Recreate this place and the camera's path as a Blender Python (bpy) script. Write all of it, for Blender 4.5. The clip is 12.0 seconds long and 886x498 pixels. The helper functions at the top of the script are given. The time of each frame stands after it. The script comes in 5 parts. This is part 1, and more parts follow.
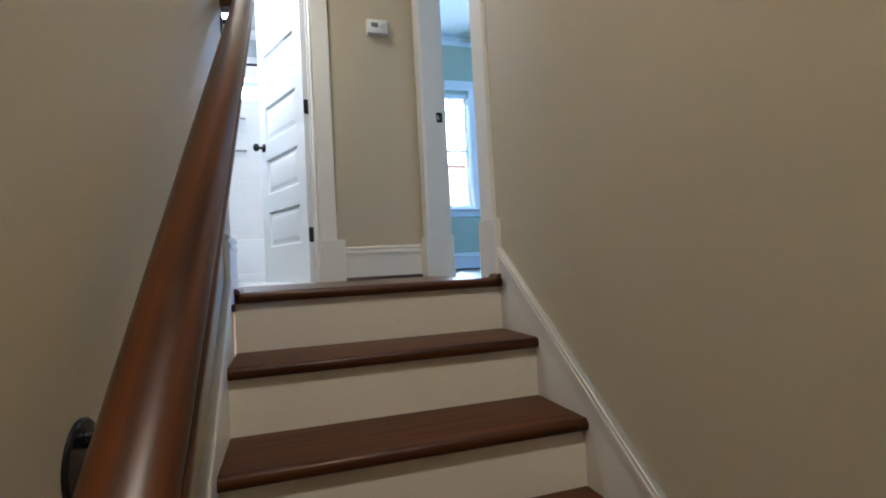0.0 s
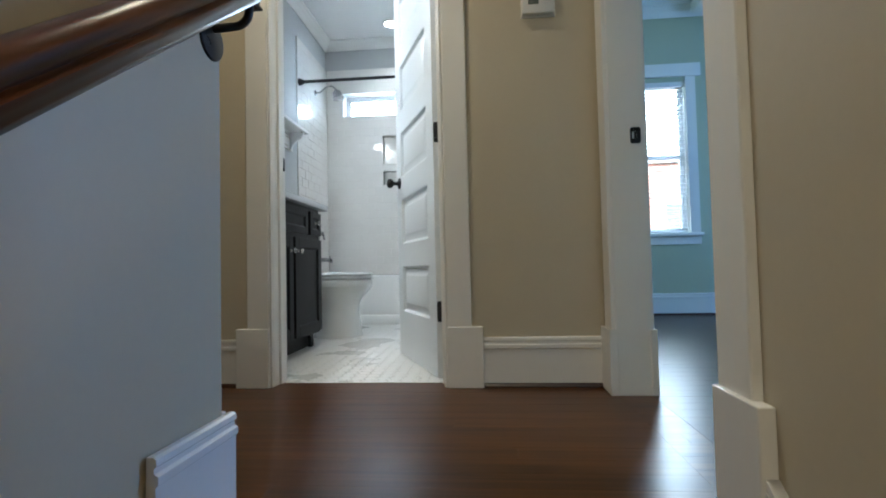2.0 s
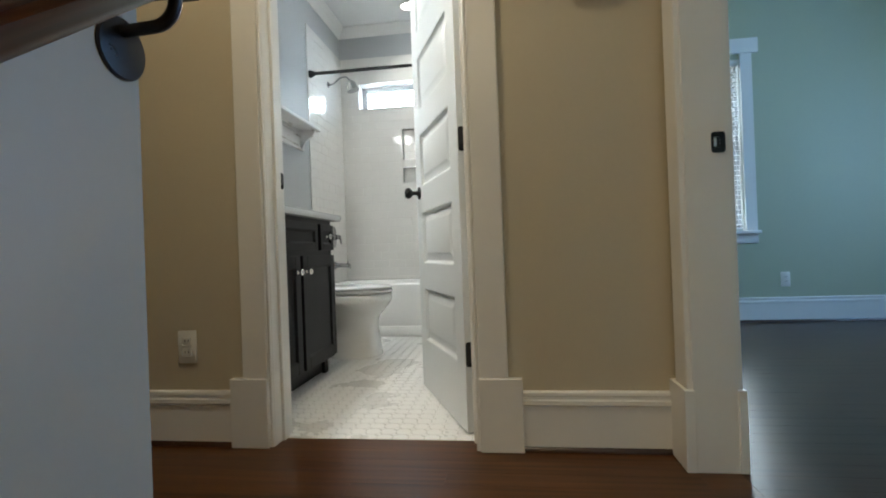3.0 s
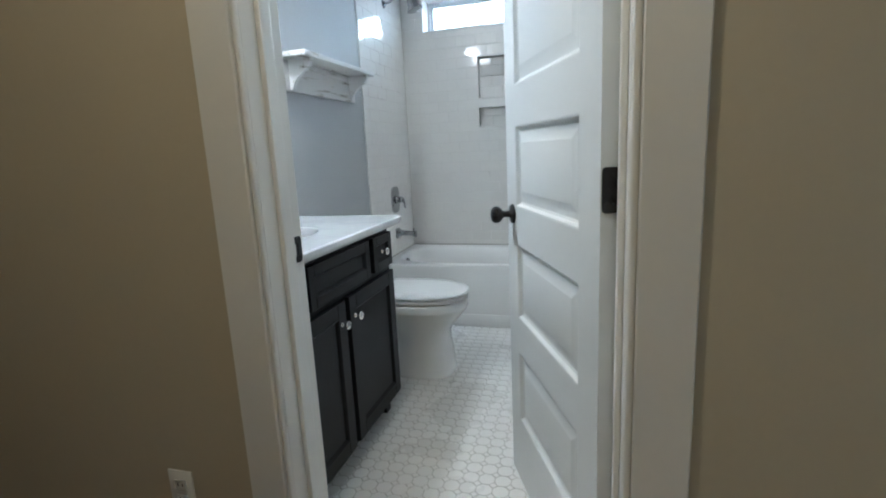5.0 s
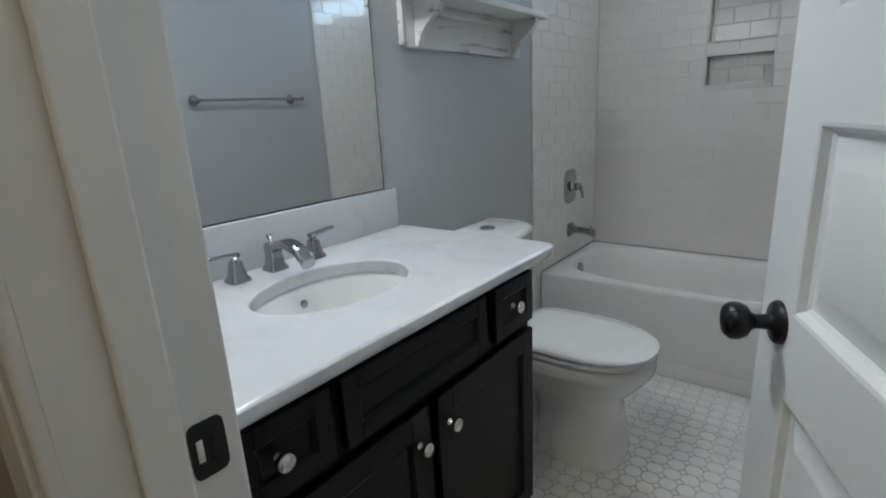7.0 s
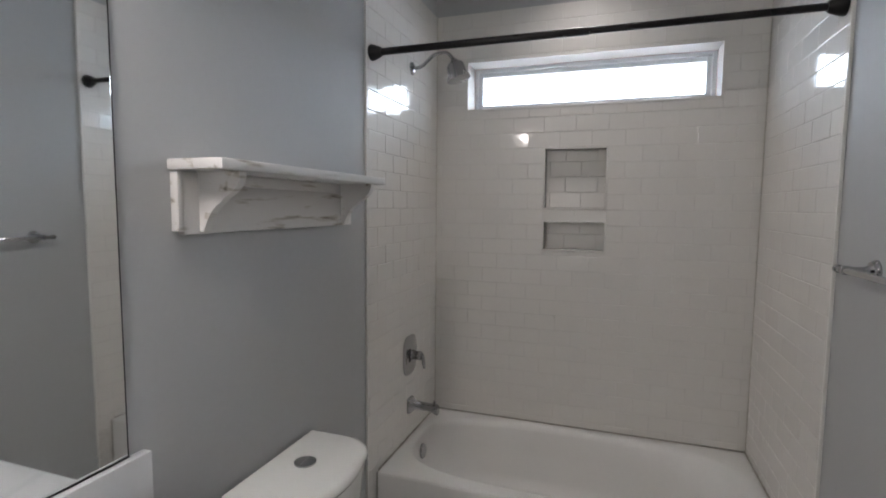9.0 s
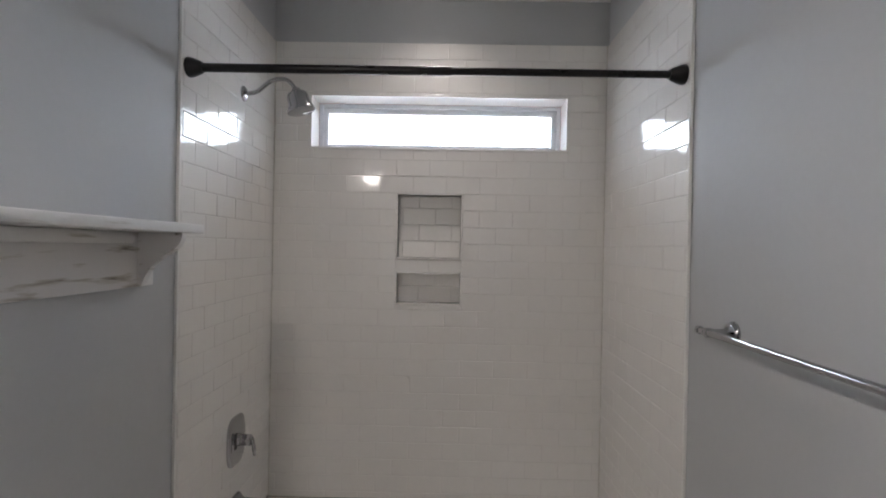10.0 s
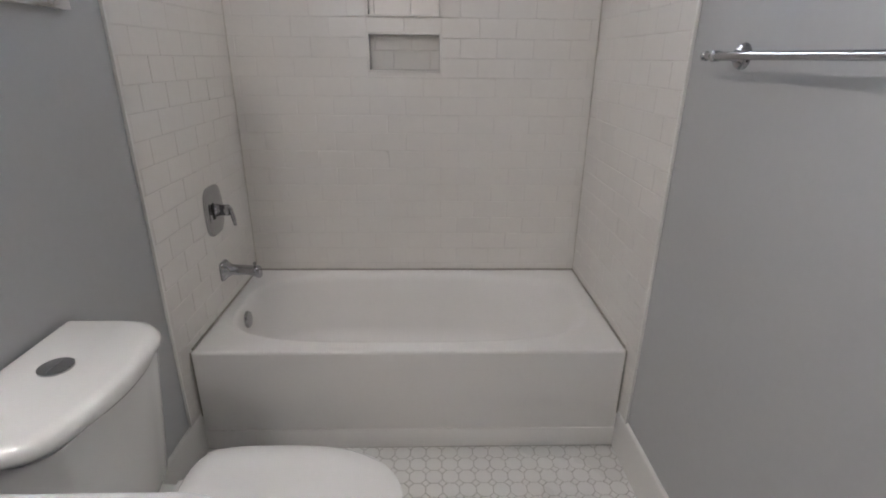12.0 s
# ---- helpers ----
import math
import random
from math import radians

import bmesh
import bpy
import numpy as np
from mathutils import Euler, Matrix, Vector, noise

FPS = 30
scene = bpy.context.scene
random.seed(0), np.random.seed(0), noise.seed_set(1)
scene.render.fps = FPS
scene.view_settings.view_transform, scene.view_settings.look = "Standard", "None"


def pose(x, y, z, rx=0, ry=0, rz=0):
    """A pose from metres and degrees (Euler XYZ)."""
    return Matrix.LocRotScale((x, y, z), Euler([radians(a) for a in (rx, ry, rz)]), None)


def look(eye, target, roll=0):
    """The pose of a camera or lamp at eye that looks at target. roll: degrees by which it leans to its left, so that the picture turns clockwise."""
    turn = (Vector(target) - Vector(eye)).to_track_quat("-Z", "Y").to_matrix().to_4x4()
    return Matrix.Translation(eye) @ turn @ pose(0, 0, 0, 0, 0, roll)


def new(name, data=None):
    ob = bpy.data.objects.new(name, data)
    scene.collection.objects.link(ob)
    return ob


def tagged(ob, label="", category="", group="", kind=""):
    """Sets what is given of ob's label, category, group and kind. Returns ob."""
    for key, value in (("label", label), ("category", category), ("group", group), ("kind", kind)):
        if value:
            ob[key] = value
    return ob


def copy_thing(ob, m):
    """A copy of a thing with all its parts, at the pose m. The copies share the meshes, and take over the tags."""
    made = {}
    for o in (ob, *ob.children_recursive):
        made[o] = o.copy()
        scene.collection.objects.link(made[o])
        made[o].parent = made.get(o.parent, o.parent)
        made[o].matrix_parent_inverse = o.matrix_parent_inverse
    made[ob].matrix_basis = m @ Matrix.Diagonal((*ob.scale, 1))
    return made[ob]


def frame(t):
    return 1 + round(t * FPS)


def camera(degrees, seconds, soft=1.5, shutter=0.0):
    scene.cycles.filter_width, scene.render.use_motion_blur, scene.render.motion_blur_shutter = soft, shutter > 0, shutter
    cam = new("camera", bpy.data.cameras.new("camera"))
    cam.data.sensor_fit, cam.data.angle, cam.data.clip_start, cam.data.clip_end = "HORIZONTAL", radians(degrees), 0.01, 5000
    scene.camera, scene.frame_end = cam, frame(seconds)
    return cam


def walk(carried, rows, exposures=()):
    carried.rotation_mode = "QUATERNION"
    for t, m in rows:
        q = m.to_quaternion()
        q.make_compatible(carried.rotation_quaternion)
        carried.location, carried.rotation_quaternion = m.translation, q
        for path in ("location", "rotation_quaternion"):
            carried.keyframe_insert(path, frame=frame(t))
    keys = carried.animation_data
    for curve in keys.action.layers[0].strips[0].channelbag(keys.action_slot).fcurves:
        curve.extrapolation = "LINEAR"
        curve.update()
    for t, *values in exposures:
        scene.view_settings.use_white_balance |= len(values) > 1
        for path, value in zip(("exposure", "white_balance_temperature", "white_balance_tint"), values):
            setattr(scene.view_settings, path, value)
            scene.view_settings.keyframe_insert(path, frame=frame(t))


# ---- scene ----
cam = camera(83.2, 12.0, soft=1.9)
PATH = [
    (0, (1.238, -2.955, 0.058), (1.838, -1.048, 0.126), -3.0),
    (0.5, (1.345, -2.755, 0.241), (1.586, -0.77, 0.21), -4.0),
    (1, (1.459, -2.568, 0.238), (1.208, -0.584, 0.228), -0.4),
    (1.5, (1.532, -2.24, 0.325), (1.317, -0.254, 0.407), 0.5),
    (2, (1.589, -2.007, 0.479), (1.416, -0.016, 0.551), -1.3),
    (2.5, (1.563, -1.854, 0.564), (1.306, 0.129, 0.596), -1.3),
    (3, (1.547, -1.657, 0.664), (1.277, 0.325, 0.671), -2.1),
    (3.2, (1.509, -1.565, 0.7), (1.288, 0.423, 0.682), -3.0),
    (4.8, (1.362, -0.943, 1.129), (0.898, 0.972, 0.782), -2.7),
    (5, (1.341, -0.883, 1.154), (0.797, 1.002, 0.768), -2.8),
    (5.5, (1.226, -0.632, 1.226), (0.586, 1.218, 0.817), -2.1),
    (6, (1.222, -0.435, 1.25), (0.5, 1.362, 0.747), -4.6),
    (6.5, (1.197, -0.191, 1.259), (0.031, 1.352, 0.752), -4.7),
    (6.7, (1.18, -0.128, 1.243), (-0.021, 1.38, 0.714), -3.3),
    (8.3, (0.998, 0.128, 1.411), (-0.092, 1.77, 1.066), -2.8),
    (8.5, (0.962, 0.211, 1.451), (0.025, 1.955, 1.168), -2.1),
    (9, (0.908, 0.381, 1.53), (0.265, 2.267, 1.36), 0.5),
    (9.5, (0.833, 0.569, 1.571), (0.672, 2.562, 1.516), 1.8),
    (10, (0.812, 0.636, 1.579), (0.789, 2.636, 1.572), 1.1),
    (10.5, (0.809, 0.663, 1.557), (0.824, 2.662, 1.548), 1.0),
    (11, (0.81, 0.683, 1.49), (0.856, 2.668, 1.247), 0.8),
    (11.5, (0.818, 0.695, 1.417), (0.875, 2.63, 0.913), 0.6),
    (12, (0.825, 0.708, 1.368), (0.878, 2.575, 0.653), 0.6),
]
EXPOSURES = [(0.0, 3.5, 4900, 6), (0.5, 3.35, 4750, 2), (1.0, 3.22, 4750, 0), (1.5, 2.98, 4800, -1), (2.0, 2.92, 5200, 1), (2.5, 2.85, 5650, 2), (3.2, 2.83, 5850, 1), (5.0, 2.54, 5150, 1), (6.5, 2.09, 5400, 4), (8.3, 1.68, 5850, 8), (9.5, 1.77, 6250, 14), (10.5, 1.75, 6250, 14), (11.5, 1.86, 6250, 14), (12.0, 2.18, 6100, 14)]
L_BATHWIN, L_BEDWIN, L_BEDSIDE = 37.0, 2.5, 8.0
L_BATH, L_HALL, L_STAIR_FILL, L_VANITY = 0.5, 1.7, 3.5, 2.9
walk(cam, [(t, look(eye, target, roll)) for t, eye, target, roll in PATH],
     exposures=EXPOSURES)

# ---- world, sun, lamps ----
world = bpy.data.worlds.new("world")
scene.world = world
world.use_nodes = True
wn = world.node_tree.nodes
sky = wn.new("ShaderNodeTexSky")
sky.sky_type = 'NISHITA'
sky.sun_disc = False
sky.sun_elevation = radians(42)
sky.sun_rotation = radians(180)
world.node_tree.links.new(sky.outputs[0], wn["Background"].inputs[0])
wn["Background"].inputs[1].default_value = 0.12

sun_data = bpy.data.lights.new("sun", 'SUN')
sun_data.energy, sun_data.angle, sun_data.color = 3.0, radians(0.5), (1.0, 0.94, 0.86)
sun = new("sun", sun_data)
sun.matrix_world = look((0, -30, 27), (0, 0, 0))


def area_lamp(name, eye, target, w, h, power, color):
    d = bpy.data.lights.new(name, 'AREA')
    d.shape, d.size, d.size_y, d.energy, d.color = 'RECTANGLE', w, h, power, color
    ob = new(name, d)
    ob.matrix_world = look(eye, target)
    return ob


def down_lamp(name, x, y, z, power, color, radius=0.06, spread=150):
    d = bpy.data.lights.new(name, 'AREA')
    d.shape, d.size, d.energy, d.color = 'DISK', radius * 2, power, color
    d.spread = radians(spread)
    ob = new(name, d)
    ob.matrix_world = pose(x, y, z)
    return ob


DAY = (0.72, 0.86, 1.0)
BLUE_DAY = (0.32, 0.54, 1.0)
WARM = (1.0, 0.76, 0.49)
SOFT = (1.0, 0.92, 0.84)
LAMP = (1.0, 0.91, 0.82)
area_lamp("bath_window_light", (0.756, 3.60, 2.55), (0.756, 0.0, 1.25), 2.6, 1.5, L_BATHWIN, DAY)
area_lamp("bedroom_window_light", (3.06, 2.63, 1.43), (2.9, 0.0, 1.2), 0.68, 1.3, L_BEDWIN, (0.84, 0.93, 1.0))
area_lamp("bedroom_side_window_light", (5.57, 1.20, 1.55), (1.6, -0.9, 1.0), 0.85, 1.35, L_BEDSIDE, BLUE_DAY)
down_lamp("bath_downlight_glow", 0.74, 2.60, 2.785, L_BATH, SOFT, spread=105)
vanity_glow = area_lamp("vanity_light_glow", (0.150, 0.63, 2.225), (0.62, 0.78, 0.9), 0.10, 0.44, L_VANITY, LAMP)
vanity_glow.matrix_world = pose(0.150, 0.63, 2.225, 0, -32, 0)
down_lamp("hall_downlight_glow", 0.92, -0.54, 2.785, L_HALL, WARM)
# added fill over the stairs, no known fixture there; brightens the lower flight
down_lamp("stair_downlight_glow", 1.55, -3.3, 2.785, L_STAIR_FILL, WARM)

# ---- materials ----


def material(name, color, rough=0.5, metal=0.0, vary=0.05, scale=3.0, fine=60.0, bump=0.0, bump_scale=200.0,
             coat=0.0, per_object=0.0, per_island=0.0, rough_vary=0.08, spec=0.5, stretch=(1, 1, 1)):
    m = bpy.data.materials.new(name)
    m.use_nodes = True
    nt = m.node_tree
    n, link = nt.nodes, nt.links.new
    b = n["Principled BSDF"]
    b.inputs["Metallic"].default_value = metal
    b.inputs["Specular IOR Level"].default_value = spec
    b.inputs["Coat Weight"].default_value = coat
    b.inputs["Coat Roughness"].default_value = 0.12
    geo = n.new("ShaderNodeNewGeometry")
    mapping = n.new("ShaderNodeMapping")
    mapping.inputs["Scale"].default_value = stretch
    link(geo.outputs["Position"], mapping.inputs["Vector"])
    big = n.new("ShaderNodeTexNoise")
    big.inputs["Scale"].default_value = scale
    big.inputs["Detail"].default_value = 4.0
    link(mapping.outputs[0], big.inputs["Vector"])
    small = n.new("ShaderNodeTexNoise")
    small.inputs["Scale"].default_value = fine
    small.inputs["Detail"].default_value = 3.0
    link(mapping.outputs[0], small.inputs["Vector"])
    add = n.new("ShaderNodeMath")
    add.operation = 'ADD'
    link(big.outputs["Fac"], add.inputs[0])
    link(small.outputs["Fac"], add.inputs[1])
    last = add.outputs[0]
    for amount, socket in ((per_object, None), (per_island, geo.outputs["Random Per Island"])):
        if amount:
            if socket is None:
                socket = n.new("ShaderNodeObjectInfo").outputs["Random"]
            mul = n.new("ShaderNodeMath")
            mul.operation = 'MULTIPLY_ADD'
            mul.inputs[1].default_value = amount
            link(socket, mul.inputs[0])
            link(last, mul.inputs[2])
            last = mul.outputs[0]
    ramp = n.new("ShaderNodeMapRange")
    ramp.inputs["From Min"].default_value = 0.6
    ramp.inputs["From Max"].default_value = 1.4 + per_object + per_island
    ramp.inputs["To Min"].default_value = 1.0 - vary
    ramp.inputs["To Max"].default_value = 1.0 + vary
    link(last, ramp.inputs["Value"])
    mix = n.new("ShaderNodeVectorMath")
    mix.operation = 'SCALE'
    mix.inputs[0].default_value = color
    link(ramp.outputs[0], mix.inputs["Scale"])
    link(mix.outputs[0], b.inputs["Base Color"])
    rr = n.new("ShaderNodeMapRange")
    rr.inputs["From Min"].default_value = 0.3
    rr.inputs["From Max"].default_value = 0.7
    rr.inputs["To Min"].default_value = max(0.02, rough - rough_vary)
    rr.inputs["To Max"].default_value = rough + rough_vary
    link(big.outputs["Fac"], rr.inputs["Value"])
    link(rr.outputs[0], b.inputs["Roughness"])
    if bump:
        bn = n.new("ShaderNodeTexNoise")
        bn.inputs["Scale"].default_value = bump_scale
        bn.inputs["Detail"].default_value = 3.0
        link(mapping.outputs[0], bn.inputs["Vector"])
        bp = n.new("ShaderNodeBump")
        bp.inputs["Strength"].default_value = bump
        bp.inputs["Distance"].default_value = 0.002
        link(bn.outputs["Fac"], bp.inputs["Height"])
        link(bp.outputs[0], b.inputs["Normal"])
    return m


def wood(name, dark, light, rough, along, coat=0.3, per_object=0.5, tilt=0.0, spec=0.5, lo=0.38, hi=0.95):
    """Stained wood with grain along one axis (0 x, 1 y) of the world."""
    m = bpy.data.materials.new(name)
    m.use_nodes = True
    n, link = m.node_tree.nodes, m.node_tree.links.new
    b = n["Principled BSDF"]
    geo = n.new("ShaderNodeNewGeometry")
    info = n.new("ShaderNodeObjectInfo")
    shift = n.new("ShaderNodeVectorMath")
    shift.operation = 'ADD'
    link(geo.outputs["Position"], shift.inputs[0])
    far = n.new("ShaderNodeMath")
    far.operation = 'MULTIPLY'
    far.inputs[1].default_value = 17.0
    link(info.outputs["Random"], far.inputs[0])
    link(far.outputs[0], shift.inputs[1])
    mp = n.new("ShaderNodeMapping")
    s = [46.0, 46.0, 46.0]
    s[along] = 1.6
    mp.inputs["Scale"].default_value = s
    turn = n.new("ShaderNodeMapping")
    turn.inputs["Rotation"].default_value = (radians(-tilt), 0, 0)
    link(shift.outputs[0], turn.inputs["Vector"])
    link(turn.outputs[0], mp.inputs["Vector"])
    grain = n.new("ShaderNodeTexNoise")
    grain.inputs["Scale"].default_value = 1.0
    grain.inputs["Detail"].default_value = 6.0
    grain.inputs["Distortion"].default_value = 0.35
    link(mp.outputs[0], grain.inputs["Vector"])
    cloud = n.new("ShaderNodeTexNoise")
    cloud.inputs["Scale"].default_value = 4.0
    link(shift.outputs[0], cloud.inputs["Vector"])
    add = n.new("ShaderNodeMath")
    add.operation = 'MULTIPLY_ADD'
    add.inputs[1].default_value = 0.22
    link(cloud.outputs["Fac"], add.inputs[0])
    link(grain.outputs["Fac"], add.inputs[2])
    tone = n.new("ShaderNodeMath")
    tone.operation = 'MULTIPLY_ADD'
    tone.inputs[1].default_value = per_object * 0.4
    link(info.outputs["Random"], tone.inputs[0])
    link(add.outputs[0], tone.inputs[2])
    cr = n.new("ShaderNodeValToRGB")
    cr.color_ramp.elements[0].position, cr.color_ramp.elements[0].color = lo, (*dark, 1)
    cr.color_ramp.elements[1].position, cr.color_ramp.elements[1].color = hi, (*light, 1)
    link(tone.outputs[0], cr.inputs["Fac"])
    link(cr.outputs["Color"], b.inputs["Base Color"])
    b.inputs["Roughness"].default_value = rough
    b.inputs["Specular IOR Level"].default_value = spec
    b.inputs["Coat Weight"].default_value = coat
    b.inputs["Coat Roughness"].default_value = 0.15
    bp = n.new("ShaderNodeBump")
    bp.inputs["Strength"].default_value = 0.12
    bp.inputs["Distance"].default_value = 0.001
    link(grain.outputs["Fac"], bp.inputs["Height"])
    link(bp.outputs[0], b.inputs["Normal"])
    return m


def marble(name):
    m = material(name, (0.80, 0.81, 0.82), 0.16, vary=0.02, coat=0.2, rough_vary=0.04)
    n, link = m.node_tree.nodes, m.node_tree.links.new
    b = n["Principled BSDF"]
    geo = n.new("ShaderNodeNewGeometry")
    warp = n.new("ShaderNodeTexNoise")
    warp.inputs["Scale"].default_value = 2.6
    warp.inputs["Detail"].default_value = 5.0
    warp.inputs["Distortion"].default_value = 0.9
    link(geo.outputs["Position"], warp.inputs["Vector"])
    cr = n.new("ShaderNodeValToRGB")
    e = cr.color_ramp.elements
    e[0].position, e[0].color = 0.40, (0.66, 0.67, 0.68, 1)
    e[1].position, e[1].color = 0.74, (0.60, 0.61, 0.62, 1)
    for pos, c in ((0.50, (0.655, 0.665, 0.675, 1)), (0.545, (0.605, 0.615, 0.63, 1)), (0.61, (0.65, 0.66, 0.67, 1))):
        k = e.new(pos)
        k.color = c
    link(warp.outputs["Fac"], cr.inputs["Fac"])
    link(cr.outputs["Color"], b.inputs["Base Color"])
    return m


def distressed(name):
    """White paint rubbed through to bare wood in streaks."""
    m = material(name, (0.78, 0.76, 0.72), 0.55, vary=0.05, bump=0.4, bump_scale=90.0)
    n, link = m.node_tree.nodes, m.node_tree.links.new
    b = n["Principled BSDF"]
    geo = n.new("ShaderNodeNewGeometry")
    mp = n.new("ShaderNodeMapping")
    mp.inputs["Scale"].default_value = (26, 5, 42)
    link(geo.outputs["Position"], mp.inputs["Vector"])
    t = n.new("ShaderNodeTexNoise")
    t.inputs["Scale"].default_value = 1.0
    t.inputs["Detail"].default_value = 8.0
    link(mp.outputs[0], t.inputs["Vector"])
    cr = n.new("ShaderNodeValToRGB")
    e = cr.color_ramp.elements
    e[0].position, e[0].color = 0.265, (0.15, 0.125, 0.105, 1)
    e[1].position, e[1].color = 0.405, (0.71, 0.695, 0.68, 1)
    mid = e.new(0.34)
    mid.color = (0.50, 0.47, 0.42, 1)
    link(t.outputs["Fac"], cr.inputs["Fac"])
    link(cr.outputs["Color"], b.inputs["Base Color"])
    return m


def glass(name):
    m = bpy.data.materials.new(name)
    m.use_nodes = True
    b = m.node_tree.nodes["Principled BSDF"]
    b.inputs["Base Color"].default_value = (0.97, 0.99, 0.98, 1)
    b.inputs["Transmission Weight"].default_value = 1.0
    b.inputs["Roughness"].default_value = 0.0
    b.inputs["IOR"].default_value = 1.45
    return m


def glow(name, color, strength):
    m = bpy.data.materials.new(name)
    m.use_nodes = True
    b = m.node_tree.nodes["Principled BSDF"]
    b.inputs["Base Color"].default_value = (0.9, 0.9, 0.9, 1)
    b.inputs["Emission Color"].default_value = (*color, 1)
    b.inputs["Emission Strength"].default_value = strength
    return m


HALL_PAINT = material("greige_wall_paint", (0.525, 0.467, 0.348), 0.42, vary=0.02, scale=0.8, rough_vary=0.03, bump=0.10, bump_scale=350, spec=0.4)
BATH_PAINT = material("pale_grey_blue_paint", (0.475, 0.4835, 0.489), 0.60, vary=0.02, scale=0.8, rough_vary=0.03, bump=0.10, bump_scale=350)
GREEN_PAINT = material("sage_green_wall_paint", (0.44, 0.475, 0.345), 0.5, vary=0.02, scale=0.8, rough_vary=0.03, bump=0.10, bump_scale=350)
CEILING_PAINT = material("ceiling_paint", (0.80, 0.80, 0.79), 0.7, vary=0.02, scale=1.0, bump=0.15, bump_scale=250)
TRIM = material("white_trim_paint", (0.78, 0.77, 0.74), 0.30, vary=0.012, scale=1.5, rough_vary=0.02, bump=0.05, bump_scale=120)
DOOR_PAINT = material("white_door_paint", (0.70, 0.72, 0.725), 0.34, vary=0.010, scale=1.5, rough_vary=0.02, bump=0.08, bump_scale=160)
RISER_PAINT = material("cream_riser_paint", (0.72, 0.67, 0.58), 0.40, vary=0.05, scale=6.0, bump=0.05)
TILE = material("white_glazed_tile", (0.80, 0.778, 0.745), 0.10, vary=0.03, per_object=0.5, rough_vary=0.02, scale=2.0, bump=0.05, bump_scale=12)
GROUT = material("pale_grout", (0.68, 0.66, 0.625), 0.9, vary=0.10, scale=8.0)
FLOOR_TILE = material("matt_white_mosaic", (0.78, 0.77, 0.75), 0.30, vary=0.03, per_object=0.5, per_island=0.5, bump=0.05, bump_scale=60)
FLOOR_GROUT = material("grey_floor_grout", (0.42, 0.40, 0.37), 0.9, vary=0.15, scale=8.0)
PORCELAIN = material("white_porcelain", (0.82, 0.82, 0.80), 0.06, vary=0.01, rough_vary=0.02, coat=0.5)
TUB_WHITE = material("white_tub_enamel", (0.80, 0.79, 0.77), 0.34, vary=0.015, rough_vary=0.04, coat=0.08)
SEAT_WHITE = material("white_seat_plastic", (0.82, 0.82, 0.81), 0.18, vary=0.01)
CHROME = material("chrome", (0.45, 0.45, 0.46), 0.06, metal=1.0, vary=0.02, rough_vary=0.03)
NICKEL = material("polished_nickel", (0.75, 0.74, 0.71), 0.15, metal=1.0, vary=0.03)
BRONZE = material("oil_rubbed_bronze", (0.012, 0.011, 0.011), 0.32, metal=0.3, vary=0.2, scale=20)
ESPRESSO = material("espresso_cabinet_paint", (0.0045, 0.004, 0.0045), 0.40, spec=0.2, vary=0.10, scale=2.0, rough_vary=0.03, bump=0.06, bump_scale=80)
DARK = material("dark_gap", (0.02, 0.02, 0.02), 0.8)
CAULK = material("grey_caulk", (0.36, 0.34, 0.30), 0.8, vary=0.25, scale=14.0)
CORNER_CAULK = material("beige_corner_caulk", (0.55, 0.52, 0.46), 0.8, vary=0.3, scale=9.0)
PLASTIC = material("white_plastic", (0.74, 0.73, 0.69), 0.35, vary=0.015)
GREY_PLASTIC = material("grey_plastic", (0.30, 0.31, 0.32), 0.4, vary=0.05)
LCD = material("thermostat_display", (0.12, 0.14, 0.12), 0.2, vary=0.1)
BRASS = material("bright_metal_tab", (0.72, 0.70, 0.66), 0.3, metal=1.0)
VINYL = material("white_vinyl_frame", (0.80, 0.81, 0.83), 0.3, vary=0.015)
BLIND = material("white_blind_slat", (0.78, 0.78, 0.77), 0.45, vary=0.03)
MARBLE = marble("white_veined_marble")
OLD_WHITE = distressed("distressed_white_paint")
GLASS = glass("window_glass")
MIRROR = material("mirror_silver", (0.86, 0.88, 0.88), 0.02, metal=1.0, vary=0.0, rough_vary=0.005)
WOOD_FLOOR = wood("dark_stained_oak_floor", (0.024, 0.0085, 0.0024), (0.118, 0.046, 0.0125), 0.29, 0, coat=0.0, per_object=0.16, spec=0.22)
# copy of the hall oak, darkened and greyed to paint in bluish daylight
WOOD_BED = wood("oak_boards_blue_light_tone", (0.017, 0.0085, 0.0042), (0.058, 0.029, 0.0135), 0.30, 0, coat=0.0, per_object=0.16, spec=0.20)
WOOD_TREAD = wood("stained_oak_tread", (0.018, 0.0056, 0.0016), (0.105, 0.035, 0.0085), 0.38, 0, coat=0.03, spec=0.2, lo=0.44, hi=0.88)
WOOD_RAIL = wood("varnished_oak_handrail", (0.010, 0.0026, 0.0007), (0.085, 0.023, 0.0042), 0.30, 1, coat=0.06, tilt=37.7, spec=0.35, lo=0.46, hi=0.80)
WOOD_SHOE = wood("dark_shoe_moulding", (0.022, 0.008, 0.004), (0.075, 0.030, 0.013), 0.35, 0, coat=0.1)
BRICK = material("red_brick", (0.36, 0.17, 0.12), 0.85, vary=0.25, per_object=0.8, bump=0.4, bump_scale=90)
MORTAR = material("brick_mortar", (0.50, 0.47, 0.43), 0.9, vary=0.1)
LENS_GLOW = glow("lamp_lens", (1.0, 0.95, 0.88), 3.0)
SHADE_GLOW = glow("lamp_shade_glass", (1.0, 0.93, 0.84), 1.5)
